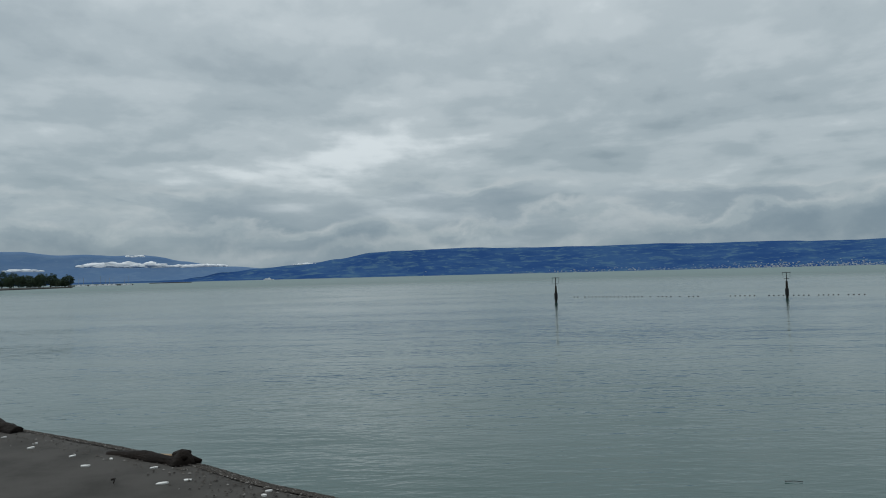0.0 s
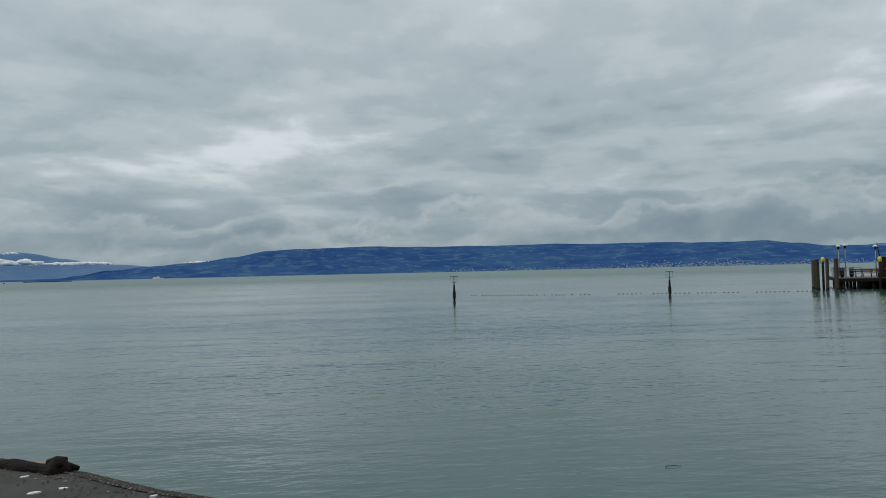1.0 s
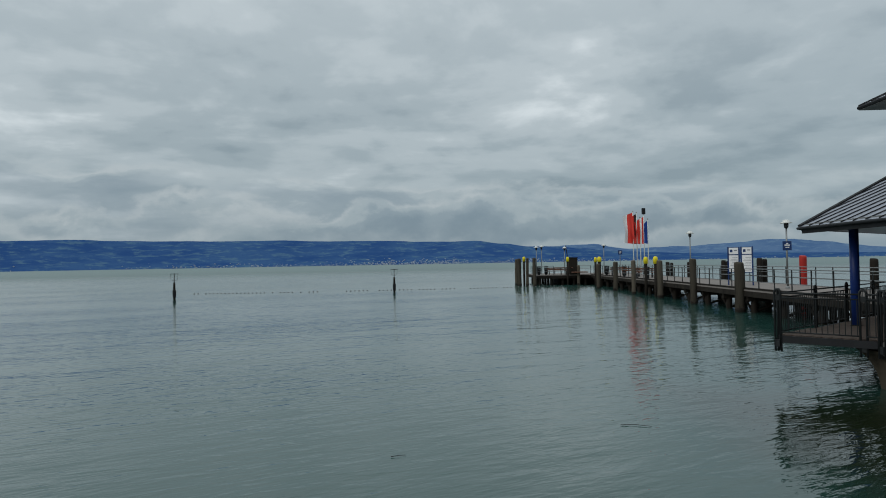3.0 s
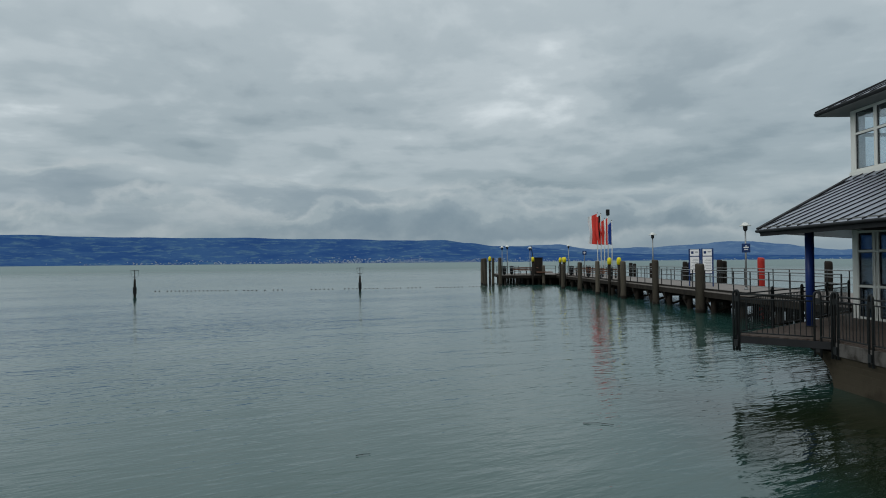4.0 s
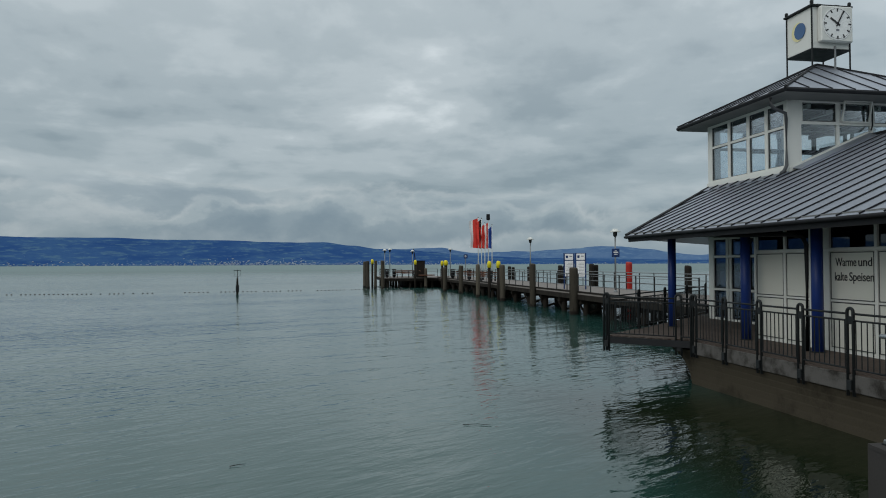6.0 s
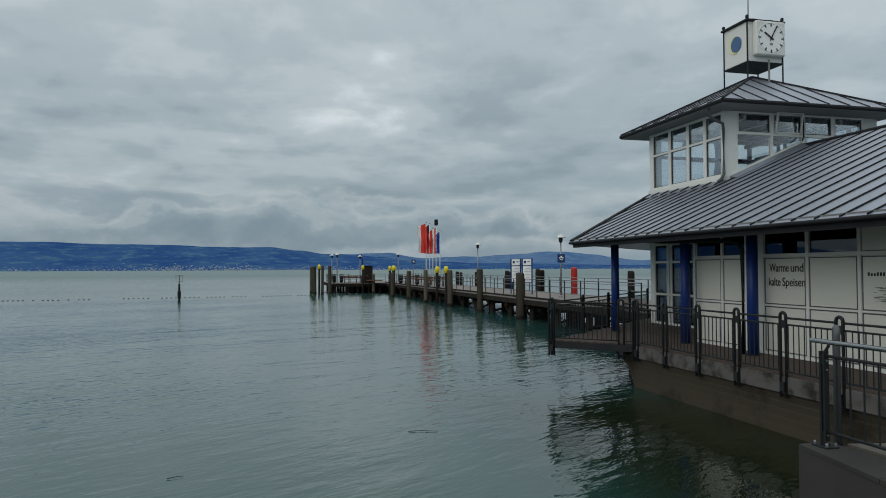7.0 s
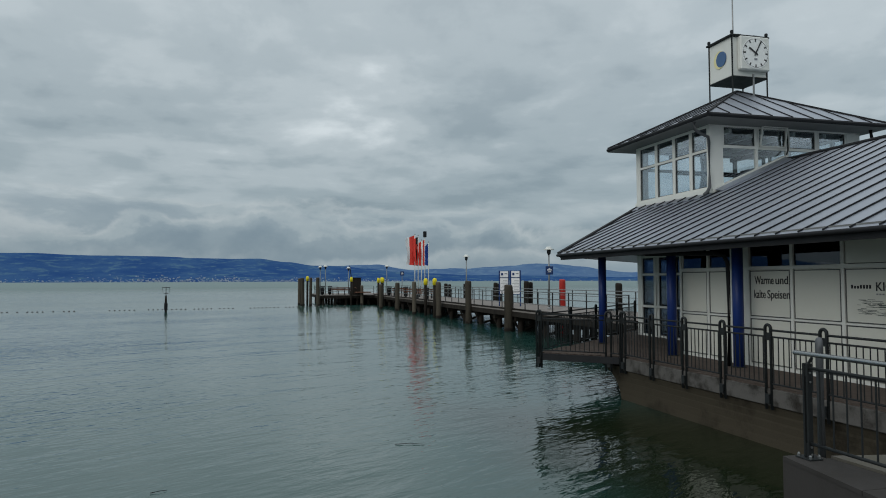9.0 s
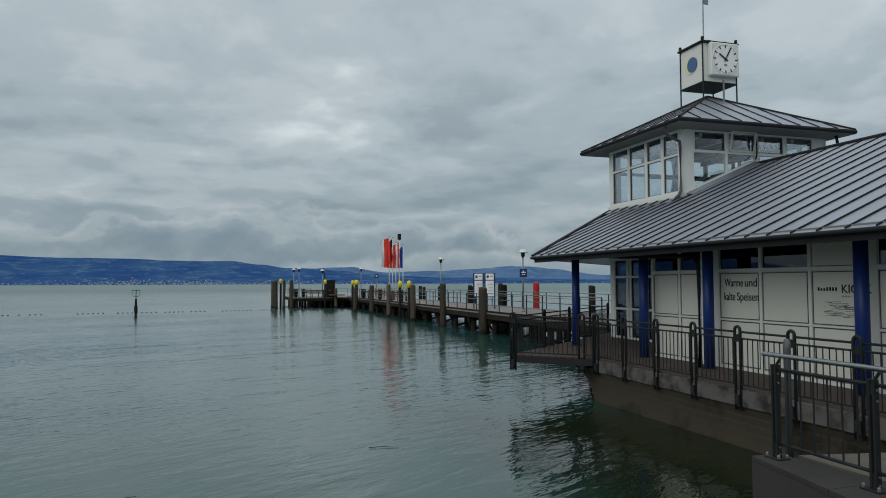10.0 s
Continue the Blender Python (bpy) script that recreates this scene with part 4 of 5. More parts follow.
def main_roof():
    roof = hall("main_roof", slab([(0.0, EAVE_B - 0.02, 3.56), (A_END, EAVE_B - 0.02, 3.56), (A_END + 2.06, GB, roof_z(GB) - 0.06), (A_END + 2.06, RIDGE_B, 6.0), (0.0, RIDGE_B, roof_z(RIDGE_B) - 0.06)], 0.06), M_DARK, "zinc roof with dark standing seams")
    edges = [A_END - 0.01]
    while edges[-1] > 0.6:
        edges.append(edges[-1] - 0.52)

    def reach(a):
        if a > 17.06:
            return GB + 0.02
        return RIDGE_B
    for a1, a0 in zip(edges, edges[1:]):
        t1, t0 = reach(a1), reach(a0)
        t = max(t1, t0) if (a0 < 17.06 < a1) else t0
        hall("roof_sheet", slab([(a0 + 0.004, EAVE_B, roof_z(EAVE_B)), (a1 - 0.004, EAVE_B, roof_z(EAVE_B)), (a1 - 0.004, t, roof_z(t)), (a0 + 0.004, t, roof_z(t))], 0.025), M_ZINC, "", roof)
        seam((a0, EAVE_B, roof_z(EAVE_B)), (a0, reach(a0), roof_z(reach(a0))), roof)
    # sheets shortened by the hip, lake end
    a = A_END
    while a < 20.9:
        a1 = min(a + 0.52, 21.0)
        f = lambda v: EAVE_B + (GB - EAVE_B) * (v - A_END) / 2.06
        if f(a) - GB > 0.05:
            pts = [(a + 0.004, f(a), roof_z(f(a))), (a1, f(a1), roof_z(f(a1))), (a1, GB, roof_z(GB)), (a + 0.004, GB, roof_z(GB))]
            hall("roof_sheet", slab(pts, 0.025), M_ZINC, "", roof)
            seam((a, f(a), roof_z(f(a))), (a, GB, roof_z(GB)), roof)
        a = a1
    seam((A_END, EAVE_B, roof_z(EAVE_B)), (A_END + 2.06, GB, roof_z(GB)), roof, 0.05, 0.05)
    # lake-end facets and rear slope
    tip = (25.2, RIDGE_B, 3.62)
    for pts in ([(A_END, EAVE_B, 3.60), tip, (21.05, RIDGE_B, 5.3), (21.04, GB, roof_z(GB) - 0.02)], [(A_END, -21.1, 3.60), tip, (21.05, RIDGE_B, 5.3), (21.04, -17.3, roof_z(GB) - 0.02)],
                [(0.0, -21.1, 3.60), (A_END, -21.1, 3.60), (A_END, RIDGE_B, roof_z(RIDGE_B) - 0.02), (0.0, RIDGE_B, roof_z(RIDGE_B) - 0.02)]):
        hall("roof_slope", slab(pts, 0.08), M_ZINC, "", roof)
    hall("ridge_cap", tubed([(0.0, RIDGE_B, roof_z(RIDGE_B) + 0.02), (17.05, RIDGE_B, roof_z(RIDGE_B) + 0.02)], 0.05, 8), M_SEAM, "", roof)
    hall("gutter", tubed([(0.0, EAVE_B + 0.04, 3.575), (A_END + 0.02, EAVE_B + 0.04, 3.575), (tip[0], tip[1], 3.575)], 0.038, 8), M_DARK, "", roof, True)
    hall("fascia", boxed(0.0, A_END - 0.05, EAVE_B - 0.09, EAVE_B - 0.03, 3.44, 3.57), M_SEAM, "", roof)
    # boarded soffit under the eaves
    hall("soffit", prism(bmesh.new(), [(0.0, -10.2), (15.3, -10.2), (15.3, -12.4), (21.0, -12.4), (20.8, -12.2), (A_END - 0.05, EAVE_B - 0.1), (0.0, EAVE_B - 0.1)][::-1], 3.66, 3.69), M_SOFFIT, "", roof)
    # upturned flashing below the lantern windows, with its own short seams
    fl = hall("flashing", slab([(17.02, GB + 0.34, roof_z(GB + 0.34) + 0.03), (21.06, GB + 0.34, roof_z(GB + 0.34) + 0.03), (21.06, GB + 0.03, LZ0 - 0.09), (17.02, GB + 0.03, LZ0 - 0.09)], 0.03), M_ZINC)
    for k in range(8):
        a = 17.1 + 0.55 * k
        seam((a, GB + 0.34, roof_z(GB + 0.34) + 0.03), (a, GB + 0.03, LZ0 - 0.09), fl, 0.014, 0.03)
    hall("flashing", slab([(16.72, -12.5, roof_z(-12.5) + 0.03), (16.72, RIDGE_B, roof_z(RIDGE_B) + 0.03), (17.05, RIDGE_B, roof_z(RIDGE_B) + 0.10), (17.05, -12.5, roof_z(-12.5) + 0.10)], 0.03), M_ZINC)


main_roof()

UP = [(16.25, -11.75), (21.8, -11.75), (21.8, -17.88), (16.25, -17.88)]
UZ, APEX = 7.36, (19.02, -14.82, 8.84)


def upper_roof():
    roof = hall("lantern_roof", prism(bmesh.new(), UP[::-1], 7.24, 7.30), M_SOFFIT, "pyramid zinc roof of the lantern")
    for i in range(4):
        p, q = Vector((*UP[i], UZ)), Vector((*UP[(i + 1) % 4], UZ))
        top = Vector(APEX)
        hall("roof_slope", slab([p, q, top], 0.03), M_ZINC, "", roof)
        seam(p, top, roof, 0.035, 0.04)
        d = q - p
        n = int(d.length / 0.62)
        for k in range(1, n):
            s = k / n
            e = p + d * s
            f = min(s, 1 - s) * 2
            foot = p + d * 0.5
            # seams run square to the eave up to the hip
            seam(e, e + (top - foot) * f, roof, 0.009, 0.028)
        hall("fascia", tubed([p - Vector((0, 0, 0.05)), q - Vector((0, 0, 0.05))], 0.06, 8), M_SEAM, "", roof)


upper_roof()


def pipes():
    hall("downpipe", tubed([(16.95, -11.8, 7.24), (16.95, -11.8, 7.05), (16.95, -11.95, 6.95), (17.0, -12.28, 6.85), (17.02, -12.31, 6.7), (17.02, -12.31, 5.45), (16.98, -12.2, 5.3), (16.9, -12.05, 5.22)], 0.045, 8), M_GREYP, "grey downpipe at the lantern corner", None, True)
    hall("downpipe", tubed([(17.0, -14.93, 7.25), (16.99, -14.93, 6.6), (16.9, -14.8, 6.45)], 0.022, 7), M_DARK, "", None, True)
    hall("downpipe", tubed([(16.6, -17.5, 7.24), (16.6, -17.55, 6.98), (16.85, -17.6, 6.85), (16.95, -17.62, 6.5)], 0.05, 8), M_DARK, "", None, True)
    hall("downpipe", tubed([(14.9, -8.7, 3.56), (14.7, -8.9, 3.46), (13.1, -9.55, 3.42), (12.92, -9.66, 3.36), (12.86, -9.70, 3.2), (12.86, -9.70, ZD)], 0.05, 8), M_DARK, "dark downpipe beside a blue column", None, True)


pipes()


def column(a, r):
    root = hall("column", tubed([(a, -9.75, ZD), (a, -9.75, 3.66)], r, 20), M_BLUE, "cobalt blue round steel column", None, True)
    hall("base_ring", lathe(bmesh.new(), [(r + 0.03, 0), (r + 0.03, 0.02), (r + 0.005, 0.03)], 20, (a, -9.75, ZD)), M_STEEL, "", root)


for a in (18.53, 15.03, 12.62, 8.85, 5.1, 1.4):
    column(a, 0.112)


def lettering(text, a1, a0, z0, hgt):
    c = bpy.data.curves.new("lettering", "FONT")
    c.body, c.extrude, c.offset = text, 0.003, 0.006
    tmp = bpy.data.objects.new("lettering", c)
    me = bpy.data.meshes.new_from_object(tmp)
    xs = [v.co.x for v in me.vertices]
    ys = [v.co.y for v in me.vertices]
    w, lo = max(xs) - min(xs), min(xs)
    sx, sy = (a1 - a0) / w, hgt / 0.7
    for v in me.vertices:
        x, y, z = v.co
        v.co = (a1 - (x - lo) * sx - BASE[0], FB - 0.002 + z - BASE[1], z0 + y * sy - BASE[2])
    me.materials.clear()
    me.materials.append(M_INK)
    bpy.data.objects.remove(tmp)
    bpy.data.curves.remove(c)
    ob = new("lettering", me)
    ob.parent = HALL
    tagged(ob, "black sign lettering on a cream panel")


lettering("Warme", 12.66, 12.10, 2.76, 0.17)
lettering("und", 12.045, 11.70, 2.76, 0.17)
lettering("kalte", 12.68, 12.34, 2.47, 0.17)
lettering("Speisen", 12.285, 11.66, 2.47, 0.17)
lettering("KIOSK", 9.66, 9.06, 2.655, 0.15)


def kiosk_print():
    rnd = random.Random(8)
    # illegible name and line drawing, as plain marks
    for a1, a0, z0, z1, mat in ((10.18, 9.74, 2.69, 2.755, M_INK), (9.66, 9.36, 2.585, 2.61, M_GREYINK)):
        n = max(3, int((a1 - a0) / 0.055))
        for k in range(n):
            s = (a1 - a0) / n
            hall("print_bar", boxed(a1 - (k + 0.62) * s, a1 - k * s, FB - 0.009, FB - 0.003, z0, z1 - rnd.choice((0, 0.018))), mat)
    for k in range(70):
        a = rnd.uniform(9.4, 10.08)
        z = 2.52 - rnd.random() * 0.26 - (10.1 - a) * 0.08
        w = rnd.uniform(0.05, 0.22)
        hall("print_stroke", boxed(max(a - w, 9.38), a, FB - 0.009, FB - 0.004, z, z + rnd.uniform(0.004, 0.009)), M_GREENINK)


kiosk_print()


def clock_tower():
    root = hall("clock_tower", boxed(18.62, 19.74, -15.62, -14.37, 9.22, 10.46, bev=0.012), M_WHITE, "white cube clock tower on steel legs")
    for a, b in ((18.61, -14.36), (19.75, -14.36), (18.61, -15.63), (19.75, -15.63)):
        hall("leg", tubed([(a, b, 8.35), (a, b, 10.62)], 0.024, 8), M_STEEL, "", root)
        hall("finial", lathe(bmesh.new(), [(0.05, 0), (0.05, 0.08), (0.03, 0.1)], 8, (a, b, 10.55)), M_STEEL, "", root)
    hall("top_plate", boxed(18.54, 19.82, -15.70, -14.29, 10.46, 10.52, bev=0.01), M_STEEL, "", root)
    hall("bottom_frame", boxed(18.60, 19.76, -15.64, -14.35, 9.17, 9.22, bev=0.01), M_STEEL, "", root)
    hall("centre_pole", tubed([(18.6, -15.12, 8.5), (18.6, -15.12, 9.3)], 0.03, 8), M_GALV, "", root)
    # clock on the landward side
    cy, cz, xf = -15.08, 9.92, 18.60
    dial = hall("clock_case", boxed(18.44, 18.62, cy - 0.53, cy + 0.53, cz - 0.53, cz + 0.53, bev=0.03), M_WHITE, "", root)
    hall("clock_dial", tubed([(18.445, cy, cz), (18.43, cy, cz)], 0.49, 40), M_DIAL, "white clock dial", dial)
    for k in range(60):
        big = k % 5 == 0
        ang = radians(6 * k)
        r0, r1, w = (0.36, 0.46, 0.020) if big else (0.435, 0.46, 0.006)
        bm = boxed(-0.004, 0.004, -w, w, r0, r1)
        bmesh.ops.rotate(bm, verts=bm.verts, cent=(0, 0, 0), matrix=Matrix.Rotation(ang, 3, "X"))
        bmesh.ops.translate(bm, verts=bm.verts, vec=(18.427, cy, cz))
        hall("hour_mark" if big else "minute_mark", bm, M_INK, "", dial)
    for nm, ang, ln, w in (("hour_hand", 304, 0.29, 0.026), ("minute_hand", 28, 0.43, 0.018)):
        bm = boxed(-0.005, 0.005, -w, w, -0.09, ln)
        bmesh.ops.rotate(bm, verts=bm.verts, cent=(0, 0, 0), matrix=Matrix.Rotation(radians(ang), 3, "X"))
        bmesh.ops.translate(bm, verts=bm.verts, vec=(18.415, cy, cz))
        hall(nm, bm, M_INK, "", dial)
    hall("maker_mark", boxed(18.42, 18.428, cy - 0.05, cy + 0.05, cz - 0.22, cz - 0.16), M_GREYINK, "", dial)
    # sickle moon round a blue disc, on the lake-front side
    hall("moon_disc", tubed([(19.22, -14.37, 9.88), (19.22, -14.352, 9.88)], 0.285, 36), M_MOONY, "pale yellow crescent round a blue disc", root)
    hall("blue_disc", tubed([(19.13, -14.36, 9.88), (19.13, -14.342, 9.88)], 0.245, 36), M_MOONB, "", root)
    # small boxes and pole on top
    for b in (-14.75, -15.35):
        hall("roof_box", boxed(18.75, 18.95, b - 0.09, b + 0.09, 10.52, 10.62, bev=0.02), M_STEEL, "", root)
    hall("mast", tubed([(19.05, -14.75, 10.5), (19.05, -14.75, 12.9)], 0.022, 7), M_GALV, "", root)
    bm = bmesh.new()
    box(bm, 19.04, 19.06, -14.95, -14.77, 11.9, 12.5)
    hall("pennant", bm, M_GALV, "", root)


clock_tower()

# ---------------------------------------------------------------- near quay with its handrail
QZ = 1.10


def near_quay():
    setting("quay", prism(bmesh.new(), [(-12.0, -8.3), (5.30, -8.3), (5.97, -5.09), (4.6, -4.84), (0.0, -4.0), (-12.0, -2.0)], -1.0, QZ - 0.03), M_QUAY, "dark concrete quay block at the water", "quay")
    root = thing("quay_paving", (0, 0, QZ), "grey-brown stone slabs on top of the quay", "paving", kind="structure")
    rnd = random.Random(4)

    def strip(a0, a1, b0, b1):
        k = lambda b: 0.209 * (b + 5.09)
        part("slab", prism(bmesh.new(), [(a0 + k(b0) + 0.004, b0 + 0.004), (a1 + k(b0) - 0.004, b0 + 0.004), (a1 + k(b1) - 0.004, b1 - 0.004), (a0 + k(b1) + 0.004, b1 - 0.004)], -0.035, rnd.uniform(-0.003, 0.003)), M_PAVE, root)
    a = 5.96
    while a > -4:
        e = -5.09 + 0.182 * (5.97 - a)
        ln = 1.15
        e1 = -5.09 + 0.182 * (5.97 - a + ln)
        bm = bmesh.new()
        prism(bm, [(a - ln + 0.004, e1 - 0.36), (a - 0.004, e - 0.36), (a - 0.004, e + 0.008), (a - ln + 0.004, e1 + 0.008)], -0.035, 0.004)
        part("coping", bm, M_QUAY, root)
        for j in range(4):
            strip(a - ln, a, -8.2 + j * 0.66, -8.2 + (j + 1) * 0.66 - (0.0 if j < 3 else 0.0))
        a -= ln
    rail = thing("quay_railing", (5.8, -5.24, QZ), "dark steel quay railing with a shiny stainless handrail", "railing")
    off = (5.8, -5.24, QZ)
    line = [(5.80, -5.25), (4.66, -5.22), (3.5, -5.19), (2.34, -5.16), (1.18, -5.13), (0.0, -5.1)]
    for a, b in line:
        post = part("post", boxed(a - 0.035, a - 0.012, b - 0.03, b + 0.03, QZ + 0.02, QZ + 0.93, bev=0.004), M_STEEL, rail, "", False, off)
        part("post_flange", boxed(a + 0.012, a + 0.035, b - 0.03, b + 0.03, QZ + 0.02, QZ + 0.93, bev=0.004), M_STEEL, post, "", False, off)
        part("spacer", boxed(a - 0.012, a + 0.012, b - 0.02, b + 0.02, QZ + 0.80, QZ + 0.90), M_STEEL, post, "", False, off)
        part("spacer", boxed(a - 0.012, a + 0.012, b - 0.02, b + 0.02, QZ + 0.02, QZ + 0.15), M_STEEL, post, "", False, off)
        part("base_plate", boxed(a - 0.10, a + 0.10, b - 0.075, b + 0.075, QZ + 0.004, QZ + 0.02, bev=0.004), M_STEEL, post, "", False, off)
        for da in (-0.075, 0.075):
            for db in (-0.05, 0.05):
                part("bolt", lathe(bmesh.new(), [(0.016, 0), (0.016, 0.022), (0.008, 0.035)], 6, (a + da, b + db, QZ + 0.02)), M_GALV, post, "", False, off)
        for dz in (0.84, 0.75, 0.12, 0.05):
            part("bolt", tubed([(a - 0.045, b, QZ + dz), (a - 0.036, b, QZ + dz)], 0.011, 6), M_GALV, post, "", False, off)
        part("bracket", tubed([(a, b, QZ + 0.90), (a - 0.06, b - 0.01, QZ + 0.99)], 0.014, 6), M_STEEL, post, "", False, off)
    part("handrail", tubed([(5.97, -5.26, QZ + 1.02), (0.0, -5.11, QZ + 1.02)], 0.024, 12), M_INOX, rail, "polished stainless steel handrail", True, off)
    for (a1, b1), (a0, b0) in zip(line, line[1:]):
        for z, r in ((0.885, 0.017), (0.155, 0.017)):
            part("rail", tubed([(a1 - 0.03, b1, QZ + z), (a0 + 0.03, b0, QZ + z)], r, 8), M_STEEL, rail, "", True, off)
        for k in range(1, 7):
            f = k / 7
            a, b = a1 + (a0 - a1) * f, b1 + (b0 - b1) * f
            part("bar", tubed([(a, b, QZ + 0.155), (a, b, QZ + 0.885)], 0.009, 6), M_STEEL, rail, "", False, off)
    # looped end post fixed to the head of the quay
    end = thing("loop_post", (5.99, -5.58, QZ), "grey steel looped end post at the quay corner", "post")
    post = part("post", tubed(hoop_path(0.075, 1.13, -0.10), 0.034, 8), M_GREYP, end, "", True)
    post.matrix_basis = pose(0, 0, 0, 0, 0, -40)
    lug = part("plate", boxed(-0.07, 0.07, -0.014, 0.014, 0.88, 1.03, bev=0.004), M_GREYP, end)
    lug.matrix_basis = pose(0, 0, 0, 0, 0, -40)


near_quay()

# ---------------------------------------------------------------- the pier
ZP = 1.20
P0, P1 = 24.0, 84.0
NEAR_B, FAR_B = -14.0, -19.3
HEAD = (84.0, 96.0, -7.6, -19.3)


def pier():
    root = thing("pier", (P0, -16.6, 0), "long timber landing pier on piles with plank deck", "pier")
    off = (P0, -16.6, 0)

    def put(name, bm, mat, label="", smooth=False, parent=None):
        return part(name, bm, mat, parent or root, label, smooth, off)
    put("deck", boxed(P0, P1, FAR_B, NEAR_B, ZP - 0.08, ZP), M_PIER)
    put("head_deck", boxed(HEAD[0], HEAD[1], HEAD[3], HEAD[2], ZP - 0.08, ZP + 0.004), M_PIER)
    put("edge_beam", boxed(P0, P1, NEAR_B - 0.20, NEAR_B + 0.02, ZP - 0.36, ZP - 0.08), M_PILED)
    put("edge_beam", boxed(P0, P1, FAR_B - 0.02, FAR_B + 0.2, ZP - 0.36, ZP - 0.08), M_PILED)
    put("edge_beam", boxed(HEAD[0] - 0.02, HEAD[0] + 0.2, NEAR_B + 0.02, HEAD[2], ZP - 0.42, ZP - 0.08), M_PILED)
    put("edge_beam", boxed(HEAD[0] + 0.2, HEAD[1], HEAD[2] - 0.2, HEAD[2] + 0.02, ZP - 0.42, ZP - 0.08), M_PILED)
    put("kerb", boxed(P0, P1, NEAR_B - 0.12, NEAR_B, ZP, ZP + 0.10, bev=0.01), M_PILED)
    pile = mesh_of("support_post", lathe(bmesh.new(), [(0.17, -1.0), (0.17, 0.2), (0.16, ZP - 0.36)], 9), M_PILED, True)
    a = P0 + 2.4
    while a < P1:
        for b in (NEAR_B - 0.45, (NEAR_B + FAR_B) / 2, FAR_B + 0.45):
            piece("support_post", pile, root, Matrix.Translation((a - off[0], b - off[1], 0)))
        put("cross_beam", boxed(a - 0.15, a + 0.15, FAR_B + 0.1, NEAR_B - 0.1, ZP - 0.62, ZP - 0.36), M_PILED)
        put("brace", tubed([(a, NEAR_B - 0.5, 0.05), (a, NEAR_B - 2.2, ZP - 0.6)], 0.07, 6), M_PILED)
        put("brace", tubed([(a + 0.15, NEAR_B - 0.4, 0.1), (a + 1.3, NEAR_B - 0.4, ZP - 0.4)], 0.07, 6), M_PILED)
        a += 3.55
    for i in range(9):
        for j in range(4):
            b = HEAD[2] - 0.4 - i * 1.35
            a = HEAD[0] + 0.4 + j * 3.4
            piece("support_post", pile, root, Matrix.Translation((a - off[0], b - off[1], 0)))
    # solid dark block added to stand for the shade under the pier head
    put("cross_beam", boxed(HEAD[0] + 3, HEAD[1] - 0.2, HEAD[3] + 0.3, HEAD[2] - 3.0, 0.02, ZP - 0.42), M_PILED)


pier()


def pier_railing(pts, label):
    base = (pts[0][0], pts[0][1], ZP)
    root = thing("pier_railing", base, label, "railing", "pier railings")
    post = mesh_of("post", tubed([(0, 0, 0), (0, 0, 1.06)], 0.03, 7), M_STEEL)
    for p, q in zip(pts, pts[1:]):
        a, b = Vector((p[0] - base[0], p[1] - base[1], 0)), Vector((q[0] - base[0], q[1] - base[1], 0))
        n = max(1, round((b - a).length / 1.85))
        for k in range(n + 1):
            piece("post", post, root, Matrix.Translation(a.lerp(b, k / n)))
        for z, r in ((1.05, 0.026), (0.72, 0.018), (0.40, 0.018)):
            part("rail", tubed([a + Vector((0, 0, z)), b + Vector((0, 0, z))], r, 6), M_GALV, root)


pier_railing([(25.0, -14.3), (83.8, -14.3)], "grey steel pier railing along the near edge")
pier_railing([(25.0, -18.95), (95.6, -18.95)], "grey steel pier railing along the far edge")
pier_railing([(84.3, -14.0), (84.3, -12.7)], "short grey steel railing on the pier head")
pier_railing([(84.3, -9.6), (84.3, -7.9), (95.6, -7.9)], "grey steel railing round the pier head")


def mooring_pile(a, b, r, top, seed, label="weathered grey-brown timber mooring pile in the lake", mat=None, name="mooring_pile"):
    rnd = random.Random(seed)
    root = thing(name, (a, b, 0), label, "pile", "mooring piles")
    r *= 0.84
    bm = bmesh.new()
    prof = [(r * 1.0, -1.2), (r * 1.02, 0.1), (r, 0.9), (r * 0.98, top - 0.25), (r * 0.95, top - 0.05), (r * 0.82, top)]
    lathe(bm, prof, 12)
    lean = Vector((rnd.uniform(-0.012, 0.012), rnd.uniform(-0.012, 0.012)))
    for v in bm.verts:
        k = 1 + 0.11 * noise.noise((v.co.x * 3 + seed, v.co.y * 3, v.co.z * 0.6))
        v.co.x, v.co.y = v.co.x * k + lean.x * v.co.z, v.co.y * k + lean.y * v.co.z
        if v.co.z > top - 0.1:
            v.co.z += v.co.x / r * 0.05 * rnd.uniform(0.6, 1.0)
    part("trunk", bm, mat or M_PILE, root, "", True)
    bm = lathe(bmesh.new(), [(r * 1.06, -0.5), (r * 1.07, 0.12), (r * 1.03, 0.22)], 12)
    part("waterline_band", bm, M_PILED, root, "dark wet band with algae at the waterline", True)
    return root


